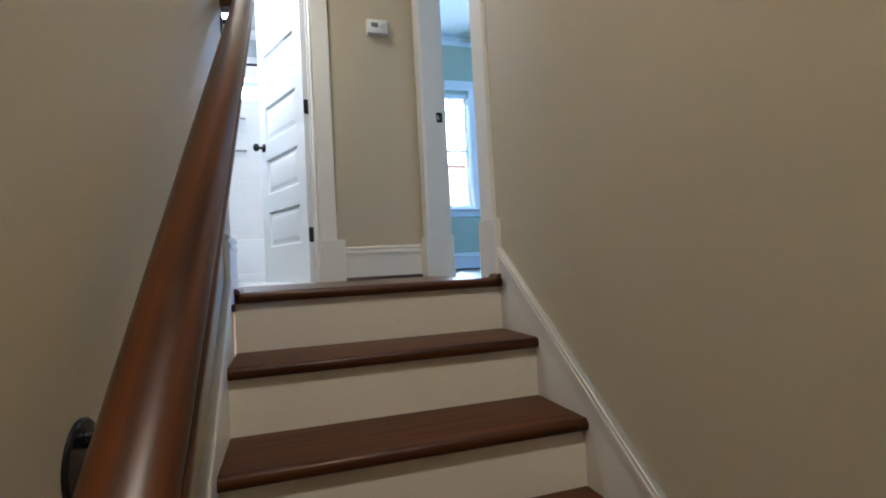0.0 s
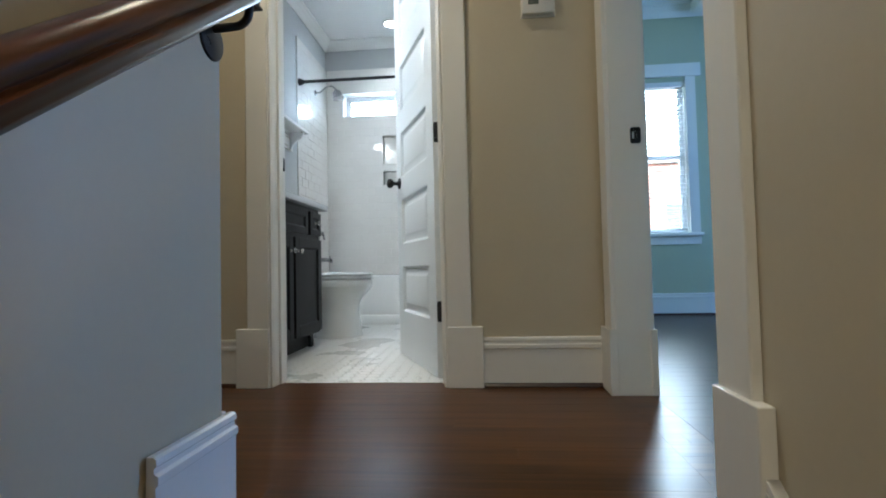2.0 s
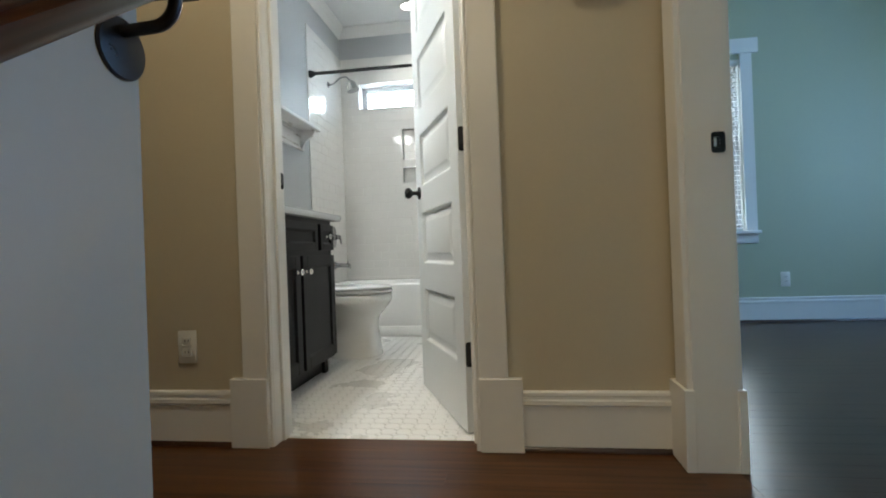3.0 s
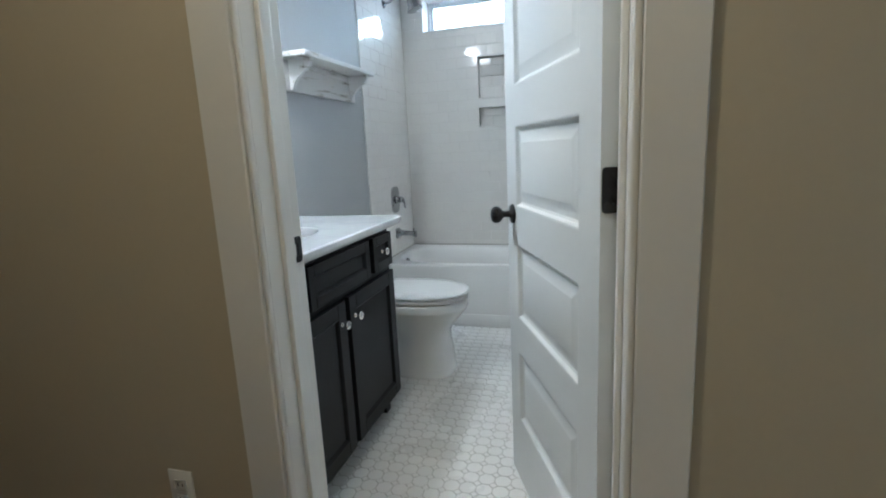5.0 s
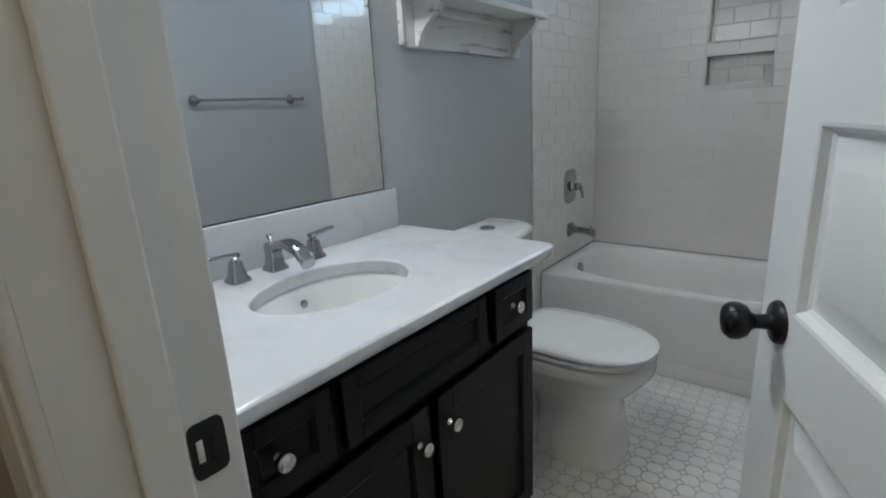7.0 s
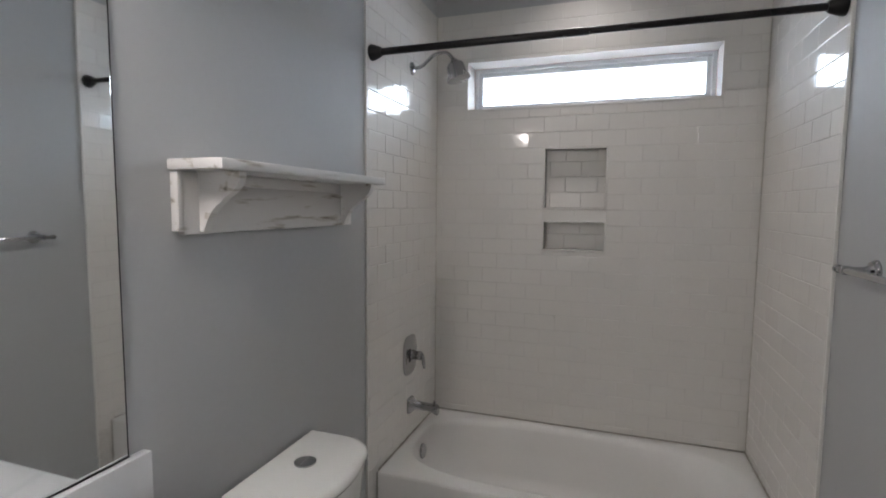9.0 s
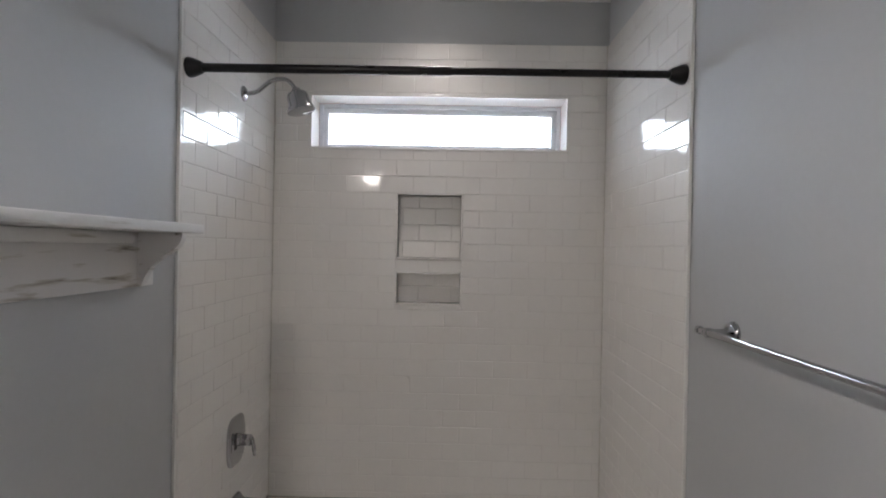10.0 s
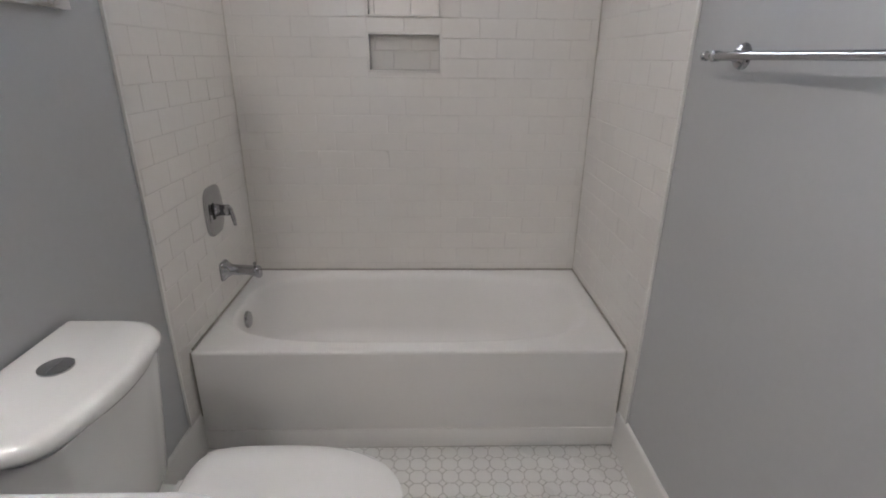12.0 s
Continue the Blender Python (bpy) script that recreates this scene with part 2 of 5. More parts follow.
SKY_GLOW = glow("bright_sky", (0.93, 0.97, 1.0), 1.6)
GRASS = material("lawn", (0.07, 0.11, 0.04), 0.9, vary=0.3, scale=2.0, fine=30)
ROOF = material("roof_shingle", (0.10, 0.095, 0.09), 0.9, vary=0.2)

# ---- mesh helpers ----


def box(bm, x0, x1, y0, y1, z0, z1, bevel=0.0, seg=2):
    vs = [bm.verts.new((x, y, z)) for x in (x0, x1) for y in (y0, y1) for z in (z0, z1)]
    fs = [bm.faces.new([vs[i] for i in q]) for q in
          ((0, 1, 3, 2), (4, 6, 7, 5), (0, 4, 5, 1), (2, 3, 7, 6), (0, 2, 6, 4), (1, 5, 7, 3))]
    if bevel:
        es = list({e for f in fs for e in f.edges})
        bmesh.ops.bevel(bm, geom=es, offset=bevel, segments=seg, affect='EDGES', profile=0.5)
    return bm


def boxed(*args, **kw):
    return box(bmesh.new(), *args, **kw)


def loft(bm, rings, cap0=True, cap1=True, closed=True):
    rows = [[bm.verts.new(p) for p in ring] for ring in rings]
    n = len(rows[0])
    for a, b in zip(rows, rows[1:]):
        for i in range(n if closed else n - 1):
            j = (i + 1) % n
            bm.faces.new((a[i], a[j], b[j], b[i]))
    if cap0:
        bm.faces.new(list(reversed(rows[0])))
    if cap1:
        bm.faces.new(rows[-1])
    return bm


def prism(bm, poly, axis, a, b):
    """Extrude a polygon of (u, v) along an axis: x takes (y, z), y takes (x, z), z takes (x, y)."""
    def at(p, s):
        return {0: (s, p[0], p[1]), 1: (p[0], s, p[1]), 2: (p[0], p[1], s)}[axis]
    return loft(bm, [[at(p, a) for p in poly], [at(p, b) for p in poly]])


def lathe(bm, profile, m=Matrix(), n=24):
    """Turn (radius, height) pairs round the local z axis."""
    rings = [[m @ Vector((max(r, 1e-4) * math.cos(2 * math.pi * i / n), max(r, 1e-4) * math.sin(2 * math.pi * i / n), h))
              for i in range(n)] for r, h in profile]
    return loft(bm, rings)


def tube(bm, pts, radius, n=14):
    pts = [Vector(p) for p in pts]
    rad = radius if isinstance(radius, (list, tuple)) else [radius] * len(pts)
    rings, side = [], None
    for i, p in enumerate(pts):
        d = (pts[min(i + 1, len(pts) - 1)] - pts[max(i - 1, 0)]).normalized()
        if side is None:
            side = d.orthogonal().normalized()
        side = (side - d * side.dot(d)).normalized()
        up = d.cross(side)
        rings.append([p + rad[i] * (math.cos(2 * math.pi * k / n) * side + math.sin(2 * math.pi * k / n) * up) for k in range(n)])
    return loft(bm, rings)


def curve_points(ctrl, n=16):
    """Catmull-Rom through control points."""
    c = [Vector(p) for p in ctrl]
    c = [c[0] * 2 - c[1]] + c + [c[-1] * 2 - c[-2]]
    out = []
    for i in range(1, len(c) - 2):
        for k in range(n):
            t = k / n
            a, b, d, e = c[i - 1], c[i], c[i + 1], c[i + 2]
            out.append(0.5 * ((2 * b) + (d - a) * t + (2 * a - 5 * b + 4 * d - e) * t * t + (3 * b - a - 3 * d + e) * t ** 3))
    return out + [c[-2]]


def oval(cx, cy, ax, ay, z, n=40, power=2.0):
    out = []
    for i in range(n):
        a = 2 * math.pi * i / n
        c, s = math.cos(a), math.sin(a)
        out.append((cx + ax * math.copysign(abs(c) ** (2 / power), c), cy + ay * math.copysign(abs(s) ** (2 / power), s), z))
    return out


def mesh_of(name, bm, mat, smooth=35):
    bmesh.ops.recalc_face_normals(bm, faces=bm.faces)
    me = bpy.data.meshes.new(name)
    bm.to_mesh(me)
    bm.free()
    me.materials.append(mat)
    if smooth:
        me.polygons.foreach_set("use_smooth", [True] * len(me.polygons))
        me.set_sharp_from_angle(angle=radians(smooth))
    return me


def thing(name, m, label, category, group=""):
    ob = new(name)
    ob.empty_display_size = 0.05
    ob.matrix_world = m
    return tagged(ob, label, category, group)


def part(name, bm, mat, parent, label="", smooth=35):
    ob = new(name, mesh_of(name, bm, mat, smooth))
    ob.parent = parent
    return tagged(ob, label)


def single(name, bm, mat, label, category, group="", smooth=35):
    return tagged(new(name, mesh_of(name, bm, mat, smooth)), label, category, group)


def setting(name, bm, mat, label, category, smooth=0):
    return tagged(new(name, mesh_of(name, bm, mat, smooth)), label, category, kind="structure")


def sub_rects(rect, holes):
    """What is left of a rectangle (u0, u1, v0, v1) outside the holes."""
    todo = [rect]
    for h0, h1, k0, k1 in holes:
        out = []
        for u0, u1, v0, v1 in todo:
            if u1 <= h0 or u0 >= h1 or v1 <= k0 or v0 >= k1:
                out.append((u0, u1, v0, v1))
                continue
            if u0 < h0:
                out.append((u0, h0, v0, v1))
            if u1 > h1:
                out.append((h1, u1, v0, v1))
            a, b = max(u0, h0), min(u1, h1)
            if v0 < k0:
                out.append((a, b, v0, k0))
            if v1 > k1:
                out.append((a, b, k1, v1))
        todo = out
    return todo


def wall_with_holes(u0, u1, v0, v1, holes, axis, a, b):
    """A wall slab from a to b along an axis (0: u is y; 1: u is x), with openings through it."""
    bm = bmesh.new()
    for p0, p1, q0, q1 in sub_rects((u0, u1, v0, v1), holes):
        if axis == 0:
            box(bm, a, b, p0, p1, q0, q1)
        else:
            box(bm, p0, p1, a, b, q0, q1)
    return bm


# ---- the plan (metres) ----
CEIL = 2.80
BATH_L, BATH_R = -0.010, 1.530      # painted faces of the bathroom's side walls
TILE_BACK = 2.925                   # face of the tile at the back of the tub
TILE_Y0, TILE_TOP = 2.130, 2.512    # front edge and top of the tiled surround
TUB_Y, TUB_Z = 2.197, 0.414
DOOR_L, DOOR_R, DOOR_H = 0.704, 1.411, 2.045
WALL_Y = 0.130                      # bathroom face of the door wall
HALL_R = 2.055                      # right wall of hall and stairs
STAIR_L = 1.050                     # left wall of the stairs
HALL_END = -1.035                   # where the left stair wall ends
BED_R, BED_Y0, BED_Y1 = 5.60, -2.2, 2.672
OPEN_Y0, OPEN_Y1 = -0.962, -0.140   # doorway to the bedroom
NOSE_Y, RUN, RISE, STEPS = -1.166, 0.2695, 0.198, 11
LOW_Z, LOW_Y = -RISE * STEPS, -5.4
WIN = (0.162, 1.350, 2.022, 2.275)  # bathroom window opening in the tile: x0 x1 z0 z1
NICHES = ((0.567, 0.873, 1.522, 1.825), (0.567, 0.873, 1.312, 1.463))
BED_WIN = (2.700, 3.423, 0.737, 2.120)
HALL_W = -1.3

# ---- structure ----
setting("wall_bath_hall", wall_with_holes(HALL_W, HALL_R + 0.12, 0, CEIL, [(DOOR_L - 0.018, DOOR_R + 0.018, -1, DOOR_H + 0.018)], 1, 0.0, 0.125),
        HALL_PAINT, "greige painted hall wall with the bathroom doorway", "wall")
setting("wall_bath_front", wall_with_holes(BATH_L - 0.1, BATH_R + 0.1, 0, CEIL, [(DOOR_L - 0.018, DOOR_R + 0.018, -1, DOOR_H + 0.018)], 1, 0.125, WALL_Y),
        BATH_PAINT, "pale grey-blue inner face of the bathroom's door wall", "wall")
setting("wall_bath_left", boxed(BATH_L - 0.12, BATH_L, WALL_Y, 3.05, 0, CEIL), BATH_PAINT,
        "pale grey-blue painted bathroom wall behind the vanity", "wall")
setting("wall_bath_right", boxed(BATH_R, BATH_R + 0.12, WALL_Y, 3.05, 0, CEIL), BATH_PAINT,
        "pale grey-blue painted bathroom wall with the towel bar", "wall")
setting("wall_bath_back", wall_with_holes(BATH_L - 0.12, BATH_R + 0.12, 0, CEIL,
        [WIN] + [(n[0], n[1], n[2], n[3]) for n in NICHES], 1, TILE_BACK + 0.008, TILE_BACK + 0.09), BATH_PAINT,
        "painted wall above the tiled tub surround", "wall")
setting("wall_exterior", wall_with_holes(HALL_W - 0.2, HALL_R + 0.115, -2.3, CEIL + 0.3,
        [WIN], 1, 3.052, 3.22), BRICK, "brick outer wall of the house", "wall")
setting("wall_exterior_bedroom", wall_with_holes(HALL_R + 0.115, BED_R + 0.2, -2.3, CEIL + 0.3,
        [BED_WIN], 1, BED_Y1 + 0.002, BED_Y1 + 0.15), BRICK, "brick outer wall of the house beside the bedroom", "wall")
setting("wall_exterior_return", boxed(HALL_R + 0.003, HALL_R + 0.113, BED_Y1 + 0.155, 3.050, -2.3, CEIL + 0.3), BRICK, "brick return of the outer wall", "wall")
setting("wall_hall_right", wall_with_holes(LOW_Y, 0.0, LOW_Z, CEIL, [(OPEN_Y0 - 0.018, OPEN_Y1 + 0.018, -0.01, DOOR_H + 0.018)], 0, HALL_R, HALL_R + 0.058),
        HALL_PAINT, "greige painted wall beside the stairs with a doorway", "wall")
setting("wall_bedroom_left", wall_with_holes(BED_Y0, 0.0, 0, CEIL + 0.05, [(OPEN_Y0 - 0.018, OPEN_Y1 + 0.018, -0.01, DOOR_H + 0.018)], 0, HALL_R + 0.058, HALL_R + 0.115),
        GREEN_PAINT, "sage green bedroom wall with the doorway", "wall")
setting("wall_bedroom_bath", boxed(HALL_R + 0.115, HALL_R + 0.125, 0.0, BED_Y1, 0, CEIL + 0.05), GREEN_PAINT, "sage green bedroom side wall", "wall")
setting("wall_bedroom_back", wall_with_holes(HALL_R + 0.125, BED_R, 0, CEIL + 0.05, [BED_WIN], 1, BED_Y1 - 0.012, BED_Y1), GREEN_PAINT,
        "sage green bedroom wall with a window", "wall")
SIDE_WIN = (0.75, 1.65, 0.85, 2.27)
setting("wall_bedroom_right", wall_with_holes(BED_Y0, BED_Y1, 0, CEIL + 0.05, [SIDE_WIN], 0, BED_R, BED_R + 0.15), GREEN_PAINT,
        "sage green bedroom outer wall", "wall")
setting("wall_bedroom_front", boxed(HALL_R + 0.115, BED_R + 0.15, BED_Y0 - 0.12, BED_Y0, 0, CEIL + 0.05), GREEN_PAINT, "sage green bedroom end wall", "wall")
setting("wall_stair_left", boxed(STAIR_L - 0.12, STAIR_L, LOW_Y, HALL_END, LOW_Z, CEIL), HALL_PAINT,
        "greige painted wall beside the stairs under the handrail", "wall")
setting("wall_hall_front", boxed(HALL_W, STAIR_L - 0.12, HALL_END - 0.12, HALL_END, 0, CEIL), HALL_PAINT, "greige painted hall wall", "wall")
setting("wall_hall_left", boxed(HALL_W - 0.12, HALL_W, HALL_END - 0.12, 0.125, 0, CEIL), HALL_PAINT, "greige painted end wall of the hall", "wall")
setting("wall_stair_foot", boxed(STAIR_L - 0.12, HALL_R + 0.058, LOW_Y - 0.12, LOW_Y, LOW_Z, CEIL), HALL_PAINT, "greige painted wall at the foot of the stairs", "wall")
setting("ceiling_hall", boxed(HALL_W - 0.12, HALL_R + 0.058, LOW_Y - 0.12, 0.125, CEIL, CEIL + 0.1), CEILING_PAINT, "white painted hall ceiling", "ceiling")
setting("ceiling_bath", boxed(BATH_L - 0.12, BATH_R + 0.12, 0.125, 3.05, CEIL, CEIL + 0.1), CEILING_PAINT, "white painted bathroom ceiling", "ceiling")
setting("ceiling_bedroom", boxed(HALL_R + 0.058, BED_R + 0.15, BED_Y0 - 0.12, BED_Y1, CEIL, CEIL + 0.15), CEILING_PAINT, "white bedroom ceiling", "ceiling")
setting("floor_low", boxed(STAIR_L - 0.12, HALL_R + 0.058, LOW_Y - 0.12, NOSE_Y - RUN * (STEPS - 1), LOW_Z - 0.1, LOW_Z), WOOD_FLOOR, "dark stained floor at the foot of the stairs", "floor")
setting("floor_bath", boxed(BATH_L, BATH_R, 0.078, TILE_BACK, -0.06, -0.0015), FLOOR_GROUT, "white mosaic bathroom floor", "floor")
setting("floor_hall", boxed(HALL_W, HALL_R, NOSE_Y + 0.03, 0.078, -0.06, -0.002), WOOD_SHOE, "dark stained oak hall floor", "floor")
setting("floor_bedroom", boxed(HALL_R + 0.001, BED_R, BED_Y0, BED_Y1, -0.06, -0.002), WOOD_SHOE, "dark stained oak bedroom floor", "floor")
setting("ground", boxed(-400, 400, -400, 400, -3.0, -2.9), GRASS, "lawn around the house", "ground")

# crown mouldings
def crown(drop=0.085, out=0.075):
    return [(0, 0), (0, -drop), (0.008, -drop), (0.014, -drop + 0.012), (out * 0.45, -drop * 0.5), (out - 0.012, -0.016), (out, -0.010), (out, 0)]


def crown_run(name, pts, z, label):
    bm = bmesh.new()
    for (x0, y0), (x1, y1) in pts:
        d = Vector((x1 - x0, y1 - y0, 0)).normalized()
        nrm = Vector((-d.y, d.x, 0))
        loft(bm, [[Vector((x, y, z)) + nrm * a + Vector((0, 0, b)) for a, b in crown()] for x, y in ((x0, y0), (x1, y1))])
    return setting(name, bm, TRIM, label, "trim")


crown_run("trim_bath_crown", [((BATH_R, WALL_Y), (BATH_R, 2.933)), ((BATH_R, 2.933), (BATH_L, 2.933)), ((BATH_L, 2.933), (BATH_L, WALL_Y)), ((BATH_L, WALL_Y), (BATH_R, WALL_Y))], CEIL - 0.001,
          "white crown moulding round the bathroom ceiling")
BR = HALL_R + 0.125
crown_run("trim_bedroom_crown", [((BED_R, BED_Y1 - 0.012), (BR, BED_Y1 - 0.012)), ((BR, BED_Y1 - 0.012), (BR, 0.0)), ((BED_R, BED_Y0), (BED_R, BED_Y1 - 0.012))], CEIL - 0.001,
          "white crown moulding round the bedroom ceiling")
for k, x in enumerate((3.47, 4.75)):
    setting("trim_ceiling_beam_%d" % (k + 1), boxed(x, x + 0.20, BED_Y0, BED_Y1 - 0.09, CEIL - 0.095, CEIL - 0.001, bevel=0.006), TRIM, "white boxed ceiling beam", "beam")

# baseboards
BASE = [(0, 0.018), (0.015, 0.018), (0.015, 0.150), (0.020, 0.154), (0.020, 0.167), (0.013, 0.171), (0.012, 0.179), (0.017, 0.183), (0.016, 0.193), (0.010, 0.197), (0, 0.197)]
LOWBASE = [(0, 0.0), (0.014, 0.0), (0.014, 0.148), (0.010, 0.159), (0.004, 0.164), (0, 0.164)]
SHOE = [(0, 0), (0.018, 0), (0.017, 0.008), (0.012, 0.015), (0.004, 0.018), (0, 0.018)]


def run_moulding(name, profile, p0, p1, nrm, mat, label, category="baseboard"):
    n3 = Vector((nrm[0], nrm[1], 0))
    bm = loft(bmesh.new(), [[Vector((p[0], p[1], 0)) + n3 * a + Vector((0, 0, b)) for a, b in profile] for p in (p0, p1)])
    return setting(name, bm, mat, label, category, smooth=30)


PL_LX0, PL_LX1, PL_RX0, PL_RX1 = 0.553, 0.692, 1.426, 1.568
for k, (p0, p1, nrm) in enumerate((((PL_RX1, 0), (HALL_R, 0), (0, -1)), ((HALL_W, 0), (PL_LX0, 0), (0, -1)), ((HALL_W, HALL_END), (STAIR_L, HALL_END), (0, 1)))):
    run_moulding("baseboard_hall_%d" % (k + 1), BASE, p0, p1, nrm, TRIM, "white two-bead hall baseboard")
    run_moulding("trim_shoe_%d" % (k + 1), SHOE, p0, p1, (nrm[0], nrm[1]), WOOD_SHOE, "dark stained wooden shoe moulding under the baseboard", "trim")
run_moulding("baseboard_bedroom_1", BASE, (BR, BED_Y1 - 0.012), (BED_R, BED_Y1 - 0.012), (0, -1), TRIM, "white bedroom baseboard")
run_moulding("trim_bedroom_shoe", SHOE, (BR, BED_Y1 - 0.012), (BED_R, BED_Y1 - 0.012), (0, -1), WOOD_SHOE, "dark shoe moulding", "trim")
run_moulding("baseboard_bath_right", LOWBASE, (BATH_R, WALL_Y), (BATH_R, TUB_Y + 0.004), (-1, 0), TRIM, "white bathroom baseboard")
run_moulding("baseboard_bath_left", LOWBASE, (BATH_L, 1.10), (BATH_L, TUB_Y + 0.004), (1, 0), TRIM, "white bathroom baseboard behind the toilet")

# bathroom doorway: jambs, stops, casings, plinth blocks
bm = bmesh.new()
for x0, x1 in ((DOOR_L - 0.018, DOOR_L), (DOOR_R, DOOR_R + 0.018)):
    box(bm, x0, x1, -0.0005, WALL_Y + 0.004, 0, DOOR_H)
box(bm, DOOR_L - 0.018, DOOR_R + 0.018, -0.0005, WALL_Y + 0.004, DOOR_H, DOOR_H + 0.018)
for x0, x1 in ((DOOR_L, DOOR_L + 0.012), (DOOR_R - 0.012, DOOR_R)):
    box(bm, x0, x1, 0.048, 0.088, 0, DOOR_H - 0.012, bevel=0.003)
box(bm, DOOR_L, DOOR_R, 0.048, 0.088, DOOR_H - 0.012, DOOR_H, bevel=0.003)
setting("trim_bath_door_jamb", bm, TRIM, "white door jamb with stops", "door frame")


def casing_profile(inner, outer):
    """Plan outline of a flat casing with eased edges, as (across, out)."""
    s = 1 if outer > inner else -1
    return [(inner, 0), (inner, 0.0165), (inner + s * 0.0025, 0.019), (outer - s * 0.003, 0.019), (outer, 0.016), (outer, 0)]


def bead_profile(inner, outer):
    """Plan outline of the rounded bead between jamb and casing."""
    w = outer - inner
    return [(inner, 0)] + [(inner + w * (0.5 - 0.5 * math.cos(math.pi * i / 8)), 0.006 + 0.007 * math.sin(math.pi * i / 8)) for i in range(9)] + [(outer, 0)]


for k, (jamb, inner, outer, q0, q1) in enumerate(((DOOR_L - 0.001, 0.6915, 0.598, PL_LX0, PL_LX1), (DOOR_R + 0.001, 1.4265, 1.523, PL_RX0, PL_RX1))):
    setting("trim_bath_casing_%d" % (k + 1), prism(bmesh.new(), [(u, -v) for u, v in casing_profile(inner, outer)], 2, 0.241, DOOR_H + 0.012), TRIM,
            "white flat door casing", "casing", smooth=30)
    setting("trim_bath_bead_%d" % (k + 1), prism(bmesh.new(), [(u, -v - 0.0005) for u, v in bead_profile(jamb, inner)], 2, 0.0, DOOR_H + 0.011), TRIM,
            "white rounded bead inside the door casing", "trim", smooth=40)
    setting("trim_bath_plinth_%d" % (k + 1), boxed(q0, q1, -0.028, 0.0, 0, 0.241, bevel=0.003), TRIM, "white plinth block under the door casing", "plinth block")
setting("trim_bath_casing_head", boxed(0.575, 1.532, -0.024, 0, DOOR_H + 0.012, DOOR_H + 0.14, bevel=0.003), TRIM, "white head casing over the bathroom door", "casing")
setting("trim_bath_inner_casing", boxed(0.60, DOOR_L - 0.006, WALL_Y, WALL_Y + 0.018, 0, DOOR_H + 0.1, bevel=0.004), TRIM, "white casing inside the bathroom", "casing")
setting("trim_bath_inner_casing_2", boxed(DOOR_R + 0.006, 1.50, WALL_Y, WALL_Y + 0.018, 0, DOOR_H + 0.1, bevel=0.004), TRIM, "white casing inside the bathroom", "casing")

# bedroom doorway
bm = bmesh.new()
for y0, y1 in ((OPEN_Y0 - 0.018, OPEN_Y0), (OPEN_Y1, OPEN_Y1 + 0.018)):
    box(bm, HALL_R - 0.004, HALL_R + 0.119, y0, y1, 0, DOOR_H)
box(bm, HALL_R - 0.004, HALL_R + 0.119, OPEN_Y0 - 0.018, OPEN_Y1 + 0.018, DOOR_H, DOOR_H + 0.018)
setting("trim_bedroom_jamb", bm, TRIM, "white jamb of the bedroom doorway", "door frame")
for k, (inner, outer, q0, q1) in enumerate(((OPEN_Y0 - 0.012, -1.100, -1.138, -0.970), (OPEN_Y1 + 0.010, -0.030, -0.145, -0.003))):
    setting("trim_bedroom_casing_%d" % (k + 1), prism(bmesh.new(), [(HALL_R - v, u) for u, v in casing_profile(inner, outer)], 2, 0.237, DOOR_H + 0.012), TRIM,
            "white flat casing of the bedroom doorway", "casing", smooth=30)
    setting("trim_bedroom_plinth_%d" % (k + 1), boxed(HALL_R - 0.030, HALL_R, q0, q1, 0, 0.237, bevel=0.003), TRIM, "white plinth block", "plinth block")
    setting("trim_bedroom_inner_casing_%d" % (k + 1), boxed(HALL_R + 0.115, HALL_R + 0.134, min(inner, outer), max(inner, outer), 0.237, DOOR_H + 0.012, bevel=0.003), TRIM, "white casing on the bedroom side", "casing")
    setting("trim_bedroom_inner_plinth_%d" % (k + 1), boxed(HALL_R + 0.115, HALL_R + 0.140, q0, q1, 0, 0.237, bevel=0.003), TRIM, "white plinth block on the bedroom side", "plinth block")
setting("trim_bedroom_casing_head", boxed(HALL_R - 0.024, HALL_R, -1.14, -0.02, DOOR_H + 0.012, DOOR_H + 0.14, bevel=0.003), TRIM, "white head casing", "casing")

# ---- stairs ----
stairs = thing("staircase", pose(0, 0, 0), "stained oak stairs with cream risers rising to the hall", "staircase")
SK_L, SK_R = STAIR_L + 0.018, HALL_R - 0.018


def nosing_board(y_front, y_back, z):
    bm = bmesh.new()
    r, t = 0.016, 0.036
    prof = [(y_back, z - t), (y_back, z)] + [(y_front + r - r * math.sin(a), z - t / 2 + (t / 2) * math.cos(a)) for a in
            [math.pi * i / 8 for i in range(9)]]
    return prism(bm, prof, 0, SK_L, SK_R)


part("landing_nosing", nosing_board(NOSE_Y, NOSE_Y + 0.09, 0.003), WOOD_TREAD, stairs, "dark rounded oak nosing at the landing edge", 40)
for k in range(STEPS):
    yf = NOSE_Y - RUN * k
    if k:
        part("tread", nosing_board(yf, yf + RUN + 0.026, -RISE * k), WOOD_TREAD, stairs, "", 40)
    part("riser", boxed(SK_L, SK_R, yf + 0.026, yf + 0.044, -RISE * (k + 1), -RISE * k - (0.034 if k else 0.031)), RISER_PAINT, stairs, "cream painted riser", 0)


